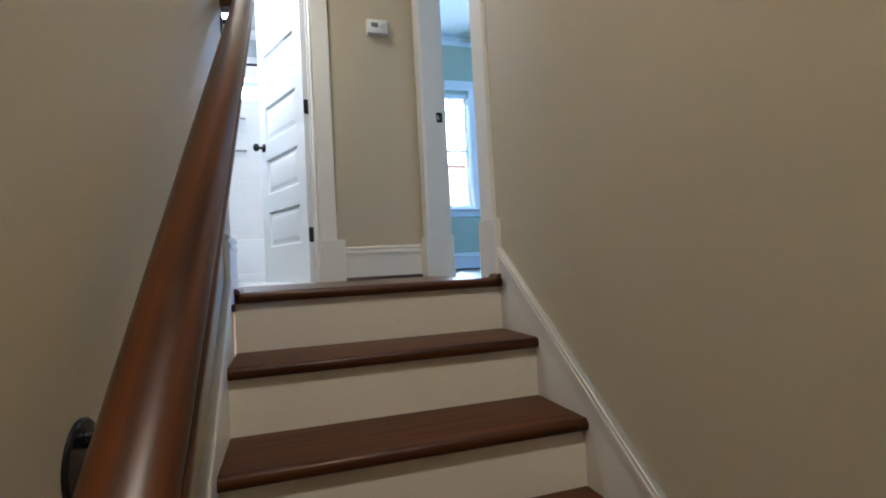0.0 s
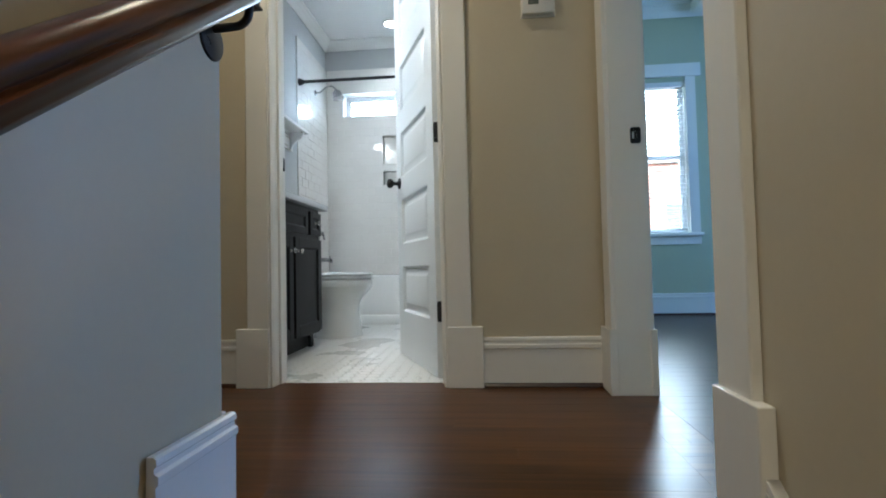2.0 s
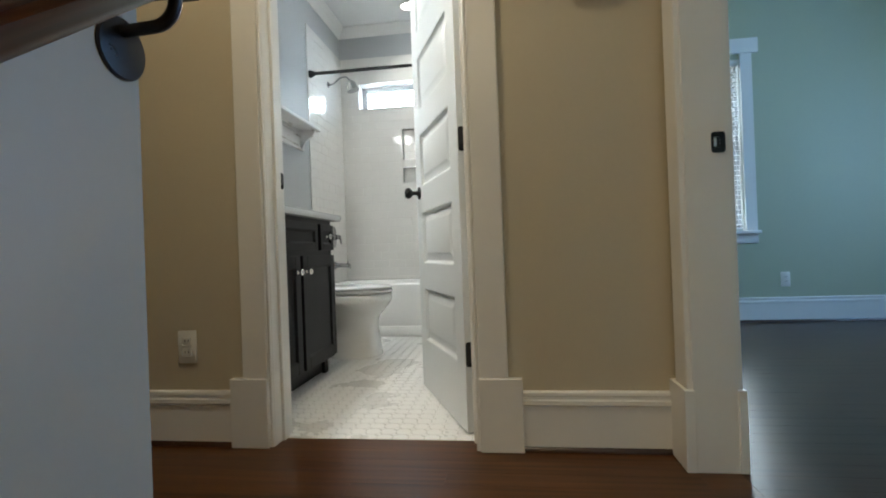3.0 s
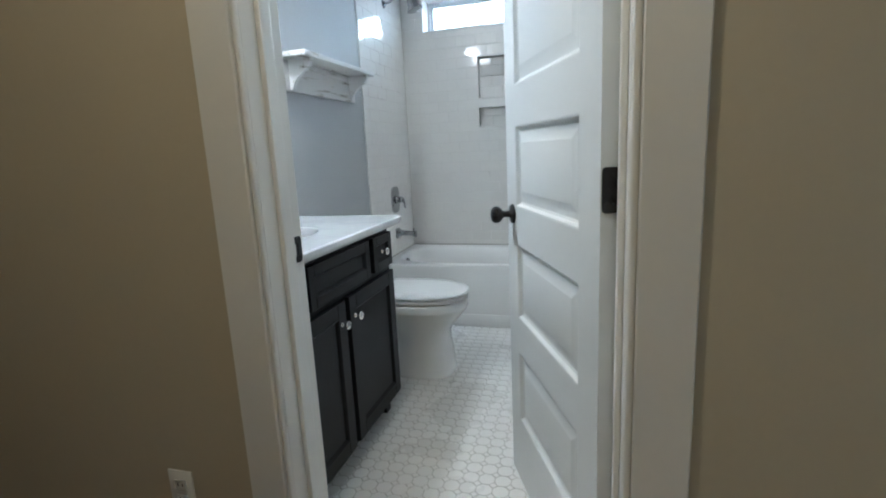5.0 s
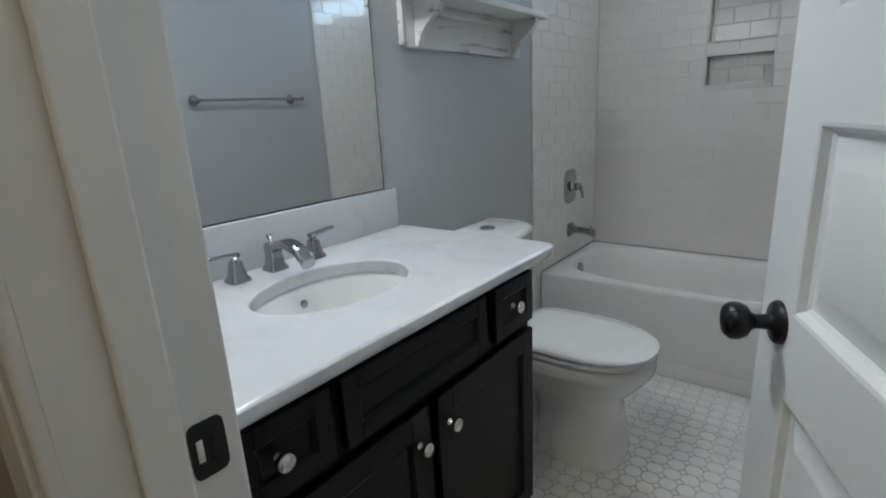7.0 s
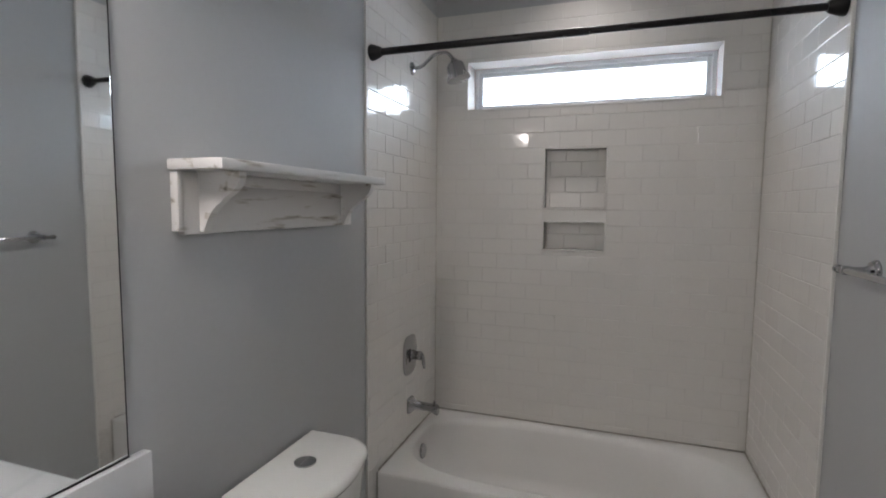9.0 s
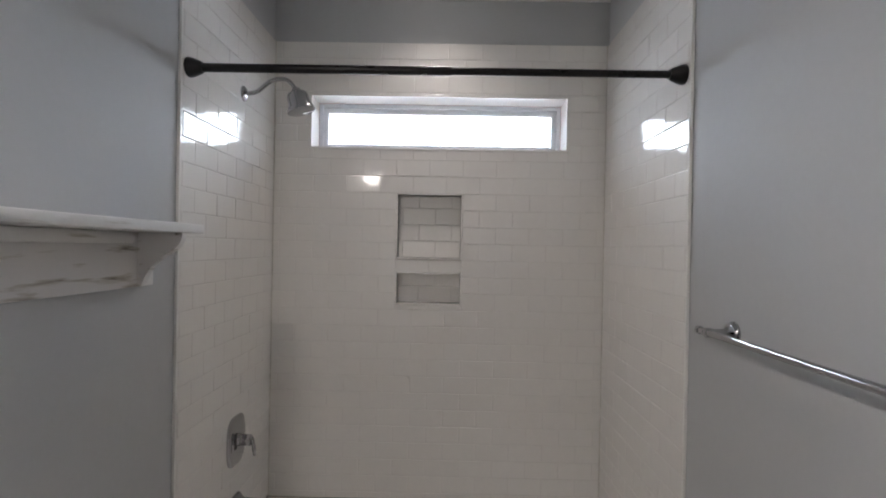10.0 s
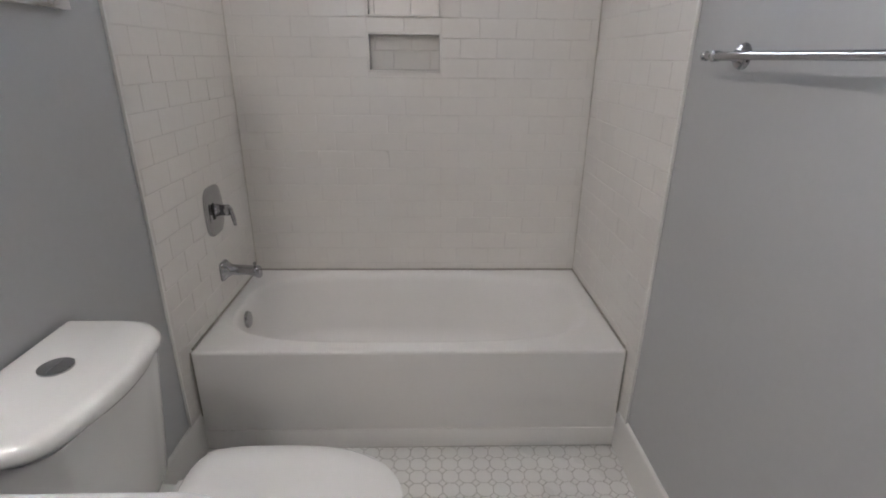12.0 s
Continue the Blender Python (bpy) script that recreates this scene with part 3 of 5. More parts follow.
def skirt(x0, x1, xcap0, xcap1, above, y_top):
    """A sloping skirt board with a moulded cap along its top edge."""
    sl = RISE / RUN
    y_low = NOSE_Y - RUN * (STEPS - 1)

    def line(y, up):
        return sl * (y - NOSE_Y) + up
    board = prism(bmesh.new(), [(y_top, line(y_top, above)), (y_low, line(y_low, above)), (y_low, line(y_low, above) - 0.45), (y_top, line(y_top, above) - 0.45)], 0, x0, x1)
    cap = bmesh.new()
    for a, b, o in ((0.0, -0.014, 0.004), (-0.014, -0.019, -0.001), (-0.019, -0.034, 0.005)):
        c0, c1 = (xcap0, xcap1 + o) if xcap1 > xcap0 else (xcap0, xcap1 - o)
        prism(cap, [(y_top, line(y_top, above + a)), (y_low, line(y_low, above + a)), (y_low, line(y_low, above + b)), (y_top, line(y_top, above + b))], 0, c0, c1)
    return board, cap


board, cap = skirt(STAIR_L, SK_L, STAIR_L, SK_L, 0.122, -1.266)
setting("trim_skirt_left", board, TRIM, "white skirt board along the stairs", "skirting")
setting("trim_skirt_left_cap", cap, TRIM, "white moulded cap of the skirt board", "trim")
board, cap = skirt(SK_R, HALL_R, HALL_R, SK_R, 0.100, -1.138)
setting("trim_skirt_right", board, TRIM, "white skirt board along the stairs", "skirting")
setting("trim_skirt_right_cap", cap, TRIM, "white moulded cap of the skirt board", "trim")
# level return of the baseboard at the head of the left wall
BLOCK = [(a + 0.004, max(b, 0.03) if b < 0.1 else b - 0.004) for a, b in BASE]
BLOCK = [(0, -0.03)] + [(a, b) for a, b in BLOCK[1:]]
BLOCK[1] = (BLOCK[1][0], -0.03)
run_moulding("baseboard_stair_head", BLOCK, (STAIR_L, -1.264), (STAIR_L, HALL_END + 0.020), (1, 0), TRIM, "white baseboard return at the top of the stairs")

run_moulding("trim_shoe_return", SHOE, (STAIR_L + 0.020, -1.185), (STAIR_L + 0.020, HALL_END + 0.020), (1, 0), WOOD_SHOE, "dark shoe moulding at the top of the stairs", "trim")
run_moulding("trim_shoe_return_2", SHOE, (HALL_R - 0.031, -1.185), (HALL_R - 0.031, -1.10), (-1, 0), WOOD_SHOE, "dark shoe moulding beside the plinth", "trim")
# handrail
rail = thing("handrail", pose(1.131, -1.5, 0.70), "varnished stained-oak handrail on dark wall brackets", "handrail")
R_SL = 0.772
RAIL_Y0, RAIL_Y1 = -4.2, -1.045


def rail_z(y):
    return 0.719 + R_SL * (y + 1.453)


half = [(0.0, 0.070), (0.012, 0.069), (0.022, 0.064), (0.029, 0.055), (0.031, 0.046), (0.029, 0.038), (0.024, 0.033), (0.026, 0.029), (0.031, 0.025), (0.031, 0.017), (0.027, 0.013), (0.027, 0.008), (0.022, 0.0)]
prof = half + [(-a, b) for a, b in reversed(half[1:])]
bm = bmesh.new()
rings = []
for y, s in ((RAIL_Y0, 1.0), (-3.0, 1.0), (-2.0, 1.0), (RAIL_Y1 - 0.015, 1.0), (RAIL_Y1 - 0.004, 0.93), (RAIL_Y1, 0.75)):
    rings.append([(a * s * 1.04, y + 1.5, rail_z(y) - 0.70 + 0.0415 + (b - 0.035) * 1.24 * s) for a, b in prof])
loft(bm, rings)
part("rail", bm, WOOD_RAIL, rail, "", 50)
# mitred return of the rail into the wall at its top
bm = bmesh.new()
ZR = rail_z(RAIL_Y1 - 0.030) - 0.70 + 0.0415
loft(bm, [[(x, RAIL_Y1 - 0.030 + 1.5 + a * 1.04, ZR + (b - 0.035) * 1.24) for a, b in prof] for x in (STAIR_L - 1.131 + 0.001, 0.012)])
part("rail_return", bm, WOOD_RAIL, rail, "short wooden return of the rail into the wall", 50)
WX = STAIR_L - 1.131
for yb, dz in ((-1.066, 0.074), (-2.41, 0.086), (-3.65, 0.085)):
    zb, yl = rail_z(yb) - 0.70, yb + 1.5
    bm = lathe(bmesh.new(), [(0.041, 0.0), (0.041, 0.003), (0.039, 0.005), (0.012, 0.008), (0.0, 0.008)], pose(WX, yl, zb - dz, 0, 90, 0), 36)
    ros = part("bracket", bm, BRONZE, rail, "dark bronze wall bracket")
    pts = [(WX + 0.004, yl, zb - dz + 0.022), (WX + 0.050, yl, zb - dz + 0.024)] + [(WX + 0.050 + 0.030 * math.sin(t), yl, zb - dz + 0.054 - 0.030 * math.cos(t)) for t in [math.pi / 2 * q / 6 for q in range(1, 7)]] + [(0.0, yl, zb - 0.002)]
    part("bracket_arm", tube(bmesh.new(), pts, 0.0085, 12), BRONZE, ros)
    part("saddle", boxed(-0.014, 0.014, yl - 0.030, yl + 0.030, zb - 0.006, zb - 0.001, bevel=0.001), BRONZE, ros)

# ---- hall things ----
thermo = thing("thermostat", pose(1.820, 0, 1.522), "white wall thermostat with a small grey display", "thermostat")
part("base", boxed(-0.068, 0.068, -0.006, 0, -0.048, 0.048, bevel=0.002), PLASTIC, thermo)
part("housing", boxed(-0.064, 0.064, -0.027, -0.006, -0.040, 0.046, bevel=0.006), PLASTIC, thermo)
part("display", boxed(-0.040, 0.002, -0.0285, -0.027, -0.004, 0.024, bevel=0.0005), LCD, thermo, "grey-green display")
for k in range(2):
    for j in range(2):
        part("button", boxed(0.016 + k * 0.020, 0.030 + k * 0.020, -0.0295, -0.027, -0.004 + j * 0.018, 0.007 + j * 0.018, bevel=0.001), PLASTIC, thermo)


def outlet(m):
    ob = thing("wall_outlet", m, "white duplex wall outlet with a plain cover plate", "outlet", "wall outlets")
    part("plate", boxed(-0.036, 0.036, -0.006, 0, -0.059, 0.059, bevel=0.003), PLASTIC, ob)
    for s in (-1, 1):
        face = part("socket", boxed(-0.017, 0.017, -0.0085, -0.006, s * 0.020 - 0.014, s * 0.020 + 0.014, bevel=0.004), PLASTIC, ob)
        for dx in (-0.007, 0.006):
            part("slot", boxed(dx, dx + 0.0022, -0.0092, -0.0084, s * 0.020 - 0.002, s * 0.020 + 0.007), DARK, face, "dark slot")
    part("screw", lathe(bmesh.new(), [(0.003, 0), (0.003, 0.001), (0.0, 0.0015)], pose(0, -0.006, 0, 90), 10), PLASTIC, ob)
    return ob


plug = outlet(pose(0.382, 0, 0.352))
copy_thing(plug, pose(3.707, BED_Y1 - 0.012, 0.338))


def strike(m, w, h):
    ob = thing("strike_plate", m, "dark bronze strike plate let into a white jamb", "strike plate", "strike plates")
    bm = bmesh.new()
    ring = oval(0, 0, w / 2, h / 2, 0, 28, 6.0)
    hole = oval(-0.004, 0, w * 0.22, h * 0.26, 0, 28, 6.0)
    loft(bm, [[(x, y, 0.0) for x, y, _ in ring], [(x, y, 0.0022) for x, y, _ in ring], [(x, y, 0.0022) for x, y, _ in hole], [(x, y, 0.0004) for x, y, _ in hole]], cap0=False, cap1=False)
    part("plate", bm, BRONZE, ob)
    part("latch_hole", boxed(-0.004 - w * 0.21, -0.004 + w * 0.21, -h * 0.25, h * 0.25, 0.0002, 0.0008), DARK, ob, "dark latch hole")
    part("tab", boxed(-0.004 - w * 0.20, -0.004 - w * 0.02, -h * 0.20, h * 0.20, 0.0008, 0.0016, bevel=0.0003), BRASS, ob, "bright metal tab")
    return ob


# plate's local z points out of the jamb, local y up
strike(Matrix(((0, 0, 1, DOOR_L + 0.0005), (1, 0, 0, 0.110), (0, 1, 0, 0.947), (0, 0, 0, 1))), 0.036, 0.060)
strike(Matrix(((1, 0, 0, HALL_R + 0.088), (0, 0, -1, OPEN_Y1 - 0.0005), (0, 1, 0, 0.945), (0, 0, 0, 1))), 0.038, 0.060)


def recessed_light(x, y, z):
    ob = thing("recessed_ceiling_light", pose(x, y, z), "white recessed ceiling light, switched on", "ceiling light", "recessed ceiling lights")
    part("ring", lathe(bmesh.new(), [(0.062, -0.001), (0.062, -0.006), (0.085, -0.006), (0.090, -0.002), (0.090, -0.001)], n=36), TRIM, ob, "white trim ring")
    part("lens", lathe(bmesh.new(), [(0.061, -0.001), (0.061, -0.003), (0.0, -0.004)], n=36), LENS_GLOW, ob, "glowing white lens")
    return ob


# the third, over the stairs, is an added fixture to go with the fill lamp
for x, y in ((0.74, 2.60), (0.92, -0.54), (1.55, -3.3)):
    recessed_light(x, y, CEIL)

# ---- bathroom door ----
LEAF_W, LEAF_T, LEAF_H = 0.705, 0.035, 2.030
door = tagged(thing("door_1", pose(DOOR_R - 0.007, 0.135, 0.008, 0, 0, -67.0), "white five-panel door standing ajar into the bathroom", "door"), kind="structure")
# local: leaf runs along -x from the pivot, bathroom face at y = 0, hall face at y = -LEAF_T
X0, X1 = -LEAF_W - 0.003, -0.003
ST, PZ = 0.105, [(0.2360 + 0.3638 * i, 0.4805 + 0.3638 * i) for i in range(5)]
PX0, PX1 = X0 + ST, X1 - ST
for x0, x1 in ((X0, PX0), (PX1, X1)):
    part("stile", boxed(x0, x1, -LEAF_T, 0, 0, LEAF_H), DOOR_PAINT, door, "", 0)
edges = [0.0] + [v for p in PZ for v in p] + [LEAF_H]
for i in range(0, len(edges), 2):
    part("rail", boxed(PX0, PX1, -LEAF_T, 0, edges[i], edges[i + 1]), DOOR_PAINT, door, "", 0)
for z0, z1 in PZ:
    bm = bmesh.new()
    for face, s in ((-LEAF_T, 1), (0.0, -1)):
        def ring(inset, depth):
            return [(x, face + s * depth, z) for x, z in ((PX0 + inset, z0 + inset), (PX1 - inset, z0 + inset), (PX1 - inset, z1 - inset), (PX0 + inset, z1 - inset))]
        loft(bm, [ring(-0.001, -0.0005), ring(0.004, 0.001), ring(0.010, 0.0105), ring(0.016, 0.0135), ring(0.020, 0.0135), ring(0.048, 0.0040), ring(0.051, 0.0030)], cap0=False, cap1=True)
    part("panel", bm, DOOR_PAINT, door, "", 20)
for face, s in ((-LEAF_T, -1), (0.0, 1)):
    m = pose(X0 + 0.067, face, 0.937, -90 * s, 0, 0)
    knob = part("knob", lathe(bmesh.new(), [(0.031, 0.0), (0.031, 0.003), (0.028, 0.008), (0.014, 0.010), (0.011, 0.014), (0.010, 0.030), (0.013, 0.036), (0.022, 0.042), (0.027, 0.052), (0.0265, 0.062), (0.020, 0.070), (0.008, 0.073), (0.0, 0.0735)], m, 32), BRONZE, door, "dark bronze round door knob", 60)
part("latch", boxed(X0 - 0.001, X0 + 0.001, -0.030, -0.005, 0.907, 0.967, bevel=0.0005), BRONZE, door, "dark latch plate")
part("latch_bolt", boxed(X0 - 0.010, X0 - 0.001, -0.023, -0.012, 0.927, 0.947, bevel=0.002), BRASS, door, "bright latch bolt")
for z in (0.280, 1.056, 1.806):
    # leaf plate on the hinge edge, jamb plate and the knuckle at the pivot
    pl = bmesh.new()
    ringp = [(X1 + 0.0008, y - 0.0165, zz + z) for y, zz in [(u[0], u[1]) for u in oval(0, 0, 0.0165, 0.0445, 0, 28, 7.0)]]
    loft(pl, [ringp, [(x + 0.0025, y, zz) for x, y, zz in ringp]])
    hinge = part("hinge", pl, BRONZE, door, "dark bronze hinge")
    part("knuckle", lathe(bmesh.new(), [(0.003, -0.052), (0.0065, -0.049), (0.0065, 0.049), (0.003, 0.052)], pose(0.0, 0.004, z), 14), BRONZE, hinge)
    for dz in (-0.028, 0.0, 0.028):
        part("screw", lathe(bmesh.new(), [(0.004, 0), (0.004, 0.0006), (0.0, 0.001)], pose(X1 + 0.0033, -0.016 + (0.006 if dz else -0.004), z + dz, 0, 90), 10), DARK, hinge)

# ---- tiled tub surround ----
TW, TH, GAP, TD = 0.1530, 0.0765, 0.0016, 0.008
tile_cache = {}


def tile_mesh(w, h):
    key = (round(w, 4), round(h, 4))
    if key not in tile_cache:
        bm = bmesh.new()
        a, b, e = w / 2, h / 2, min(0.0022, w / 4, h / 4)

        def ring(i, d):
            return [(-a + i, d, -b + i), (a - i, d, -b + i), (a - i, d, b - i), (-a + i, d, b - i)]
        loft(bm, [ring(0, TD), ring(0, 0.0014), ring(e * 0.4, 0.0004), ring(e, 0.0)], cap0=False)
        tile_cache[key] = mesh_of("subway_tile", bm, TILE, 0)
    return tile_cache[key]


tile_rnd = random.Random(11)


def lay_tiles(parent, origin, u, v, n, width, height, holes=(), course0=0, start=0.0):
    """Running bond on a plane: origin, in-plane axes u and v, n into the wall. Tiles are centred round start."""
    basis = Matrix.Identity(4)
    for i, ax in enumerate((u, n, v)):
        for r in range(3):
            basis[r][i] = ax[r]
    rows = int(height / TH) + 2
    for r in range(rows):
        v0 = r * TH
        v1 = min(v0 + TH, height)
        if v1 - v0 < 0.01:
            continue
        off = start + (0.5 * TW if (r + course0) % 2 else 0.0)
        c = math.floor(-off / TW) - 1
        while c * TW + off < width:
            a, b = max(0.0, c * TW + off), min(width, (c + 1) * TW + off)
            c += 1
            if b - a < 0.008:
                continue
            for p0, p1, q0, q1 in sub_rects((a, b, v0, v1), holes):
                w, h = p1 - p0 - GAP, q1 - q0 - GAP
                if w < 0.004 or h < 0.004:
                    continue
                ob = new("tile", tile_mesh(w, h))
                ob.parent = parent
                lean = pose(0, 0, 0, tile_rnd.gauss(0, 0.45), 0, tile_rnd.gauss(0, 0.32))
                ob.matrix_world = Matrix.Translation(Vector(origin) + Vector(u) * (p0 + p1) / 2 + Vector(v) * (q0 + q1) / 2) @ basis @ lean


tile_top_v = TILE_TOP - TUB_Z
holes = [WIN] + list(NICHES)
BASE_V = NICHES[0][3] - 19 * TH      # courses line up with the niche
tiled_back = setting("wall_tile_back", wall_with_holes(0.0, 1.52, TUB_Z - 0.02, TILE_TOP, holes, 1, TILE_BACK + 0.0017, TILE_BACK + 0.0075), GROUT, "white subway tile wall behind the bathtub", "wall")
tiled_left = setting("wall_tile_left", boxed(-0.0095, -0.0017, TILE_Y0, TILE_BACK + 0.007, 0.15, TILE_TOP), GROUT, "white subway tile wall with the shower fittings", "wall")
tiled_right = setting("wall_tile_right", boxed(1.5217, 1.5295, TILE_Y0, TILE_BACK + 0.007, 0.15, TILE_TOP), GROUT, "white subway tile wall at the end of the tub", "wall")

# niches: shallow boxes lined with tile
for k, (x0, x1, z0, z1) in enumerate(NICHES):
    nb = bmesh.new()
    dpt = 0.062
    box(nb, x0, x1, TILE_BACK + dpt, TILE_BACK + dpt + 0.01, z0, z1)
    nic = setting("niche_%d" % (k + 1), nb, GROUT, "recessed tiled shower niche", "niche")
    lining = bmesh.new()
    t = 0.008
    for a, b, c, d in ((x0 - 0.001, x0 + t, z0, z1), (x1 - t, x1 + 0.001, z0, z1), (x0 + t, x1 - t, z0 - 0.001, z0 + t), (x0 + t, x1 - t, z1 - t, z1 + 0.001)):
        box(lining, a, b, TILE_BACK - 0.003, TILE_BACK + dpt, c, d, bevel=0.0025)
    part("tile_lining", lining, TILE, nic, "", 30)
# window reveal and sill in white tile trim
rv = bmesh.new()
x0, x1, z0, z1 = WIN
for a, b, c, d in ((x0 - 0.001, x0 + 0.010, z0, z1), (x1 - 0.010, x1 + 0.001, z0, z1), (x0 + 0.010, x1 - 0.010, z0 - 0.001, z0 + 0.010), (x0 + 0.010, x1 - 0.010, z1 - 0.010, z1 + 0.001)):
    box(rv, a, b, TILE_BACK - 0.003, TILE_BACK + 0.124, c, d, bevel=0.002)
setting("trim_bath_window_reveal", rv, TILE, "white tiled window reveal", "trim")


def window_unit(name, x0, x1, z0, z1, y, label, rail=None, fw=0.045):
    ob = tagged(thing(name, pose((x0 + x1) / 2, y, (z0 + z1) / 2), label, "window"), kind="structure")
    cx, cz = (x0 + x1) / 2, (z0 + z1) / 2
    a, b = (x1 - x0) / 2, (z1 - z0) / 2
    fr = bmesh.new()
    for inset, w, d0, d1 in ((0.0, fw * 0.45, -0.012, 0.05), (fw * 0.45, fw * 0.55, 0.004, 0.04)):
        p, q = a - inset, b - inset
        for u0, u1, v0, v1 in ((-p, -p + w, -q, q), (p - w, p, -q, q), (-p + w, p - w, -q, -q + w), (-p + w, p - w, q - w, q)):
            box(fr, u0, u1, d0, d1, v0, v1, bevel=0.003)
    if rail is not None:
        box(fr, -a + fw, a - fw, 0.0, 0.04, rail - cz - 0.02, rail - cz + 0.02, bevel=0.003)
    part("window_frame", fr, VINYL, ob)
    bands = [(-b + fw, b - fw)] if rail is None else [(-b + fw, rail - cz - 0.02), (rail - cz + 0.02, b - fw)]
    for v0, v1 in bands:
        pane = part("pane", boxed(-a + fw - 0.004, a - fw + 0.004, 0.020, 0.024, v0 - 0.004, v1 + 0.004), GLASS, ob, "", 0)
        pane.visible_shadow = False
    return ob


window_unit("window_1", WIN[0] + 0.010, WIN[1] - 0.010, WIN[2] + 0.010, WIN[3] - 0.010, TILE_BACK + 0.137, "wide low white vinyl window above the tub", fw=0.043)
window_unit("window_2", BED_WIN[0], BED_WIN[1], BED_WIN[2], BED_WIN[3], BED_Y1 + 0.04, "white sash window in the bedroom", rail=1.440)
side = window_unit("window_3", SIDE_WIN[0], SIDE_WIN[1], SIDE_WIN[2], SIDE_WIN[3], 0, "white sash window in the bedroom's outer wall", rail=1.56)
side.matrix_world = Matrix.Translation((BED_R + 0.06, (SIDE_WIN[0] + SIDE_WIN[1]) / 2, (SIDE_WIN[2] + SIDE_WIN[3]) / 2)) @ pose(0, 0, 0, 0, 0, -90)

# bedroom window trim and blind
YB = BED_Y1 - 0.012
for k, x in enumerate((BED_WIN[0] - 0.088, BED_WIN[1])):
    setting("trim_window_casing_%d" % (k + 1), boxed(x, x + 0.088, YB - 0.020, YB, BED_WIN[2] + 0.0, BED_WIN[3] + 0.042, bevel=0.002), TRIM, "white flat window casing", "casing")
setting("trim_window_head", boxed(BED_WIN[0] - 0.136, BED_WIN[1] + 0.136, YB - 0.028, YB, BED_WIN[3] + 0.042, BED_WIN[3] + 0.160, bevel=0.003), TRIM, "white window head casing", "casing")
setting("trim_window_stool", boxed(BED_WIN[0] - 0.104, BED_WIN[1] + 0.104, YB - 0.050, BED_Y1 + 0.03, BED_WIN[2] - 0.028, BED_WIN[2], bevel=0.005), TRIM, "white window sill board", "sill")
setting("trim_window_apron", boxed(BED_WIN[0] - 0.092, BED_WIN[1] + 0.092, YB - 0.018, YB, BED_WIN[2] - 0.103, BED_WIN[2] - 0.028, bevel=0.003), TRIM, "white apron under the window sill", "trim")
liner = bmesh.new()
x0, x1, z0, z1 = BED_WIN
for a, b, c, d in ((x0 - 0.001, x0 + 0.009, z0, z1), (x1 - 0.009, x1 + 0.001, z0, z1), (x0 + 0.009, x1 - 0.009, z1 - 0.009, z1 + 0.001)):
    box(liner, a, b, YB + 0.001, BED_Y1 + 0.0275, c, d, bevel=0.001)
setting("trim_window_liner", liner, TRIM, "white wooden liner of the bedroom window opening", "trim")
blind = thing("window_blind", pose(0, BED_Y1 + 0.005, 0), "white horizontal slat blind lowered over the bedroom window", "blind")
part("head_rail", boxed(BED_WIN[0] + 0.01, BED_WIN[1] - 0.01, -0.012, 0.020, BED_WIN[3] - 0.045, BED_WIN[3] - 0.004, bevel=0.003), BLIND, blind)
slat_bm = prism(bmesh.new(), [(-0.016, -0.004), (0.0, 0.0015), (0.016, -0.003), (0.016, -0.0015), (0.0, 0.003), (-0.016, -0.0025)], 0, BED_WIN[0] + 0.012, BED_WIN[1] - 0.012)
slat_mesh = mesh_of("slat", slat_bm, BLIND, 30)
z = BED_WIN[2] + 0.05
while z < BED_WIN[3] - 0.06:
    s = new("slat", slat_mesh)
    s.parent = blind
    s.location = (0, 0.004, z)
    z += 0.040
part("bottom_rail", boxed(BED_WIN[0] + 0.012, BED_WIN[1] - 0.012, -0.012, 0.016, BED_WIN[2] + 0.006, BED_WIN[2] + 0.024, bevel=0.003), BLIND, blind)
for x in (BED_WIN[0] + 0.14, BED_WIN[1] - 0.14):
    part("cord", tube(bmesh.new(), [(x, -0.016, BED_WIN[2] + 0.02), (x, -0.016, BED_WIN[3] - 0.02)], 0.0012, 6), BLIND, blind)

# ---- bathtub ----
tub = thing("bathtub", pose(0.76, TUB_Y, 0), "white alcove bathtub with a plain apron", "bathtub")
def rim(x0, x1, y0, y1, z, n=72):
    pts = []
    for i in range(n):
        a = 2 * math.pi * i / n
        c, s = math.cos(a), math.sin(a)
        k = 1 / max(abs(c), abs(s))
        pts.append(((x0 + x1) / 2 + c * k * (x1 - x0) / 2, (y0 + y1) / 2 + s * k * (y1 - y0) / 2, z))
    return pts


def basin(x0, x1, y0, y1, z, power, n=72):
    cx, cy, ax, ay = (x0 + x1) / 2, (y0 + y1) / 2, (x1 - x0) / 2, (y1 - y0) / 2
    pts = []
    for i in range(n):
        a = 2 * math.pi * i / n
        c, s = math.cos(a), math.sin(a)
        k = (abs(c) ** power + abs(s) ** power) ** (-1 / power)
        pts.append((cx + ax * c * k, cy + ay * s * k, z))
    return pts


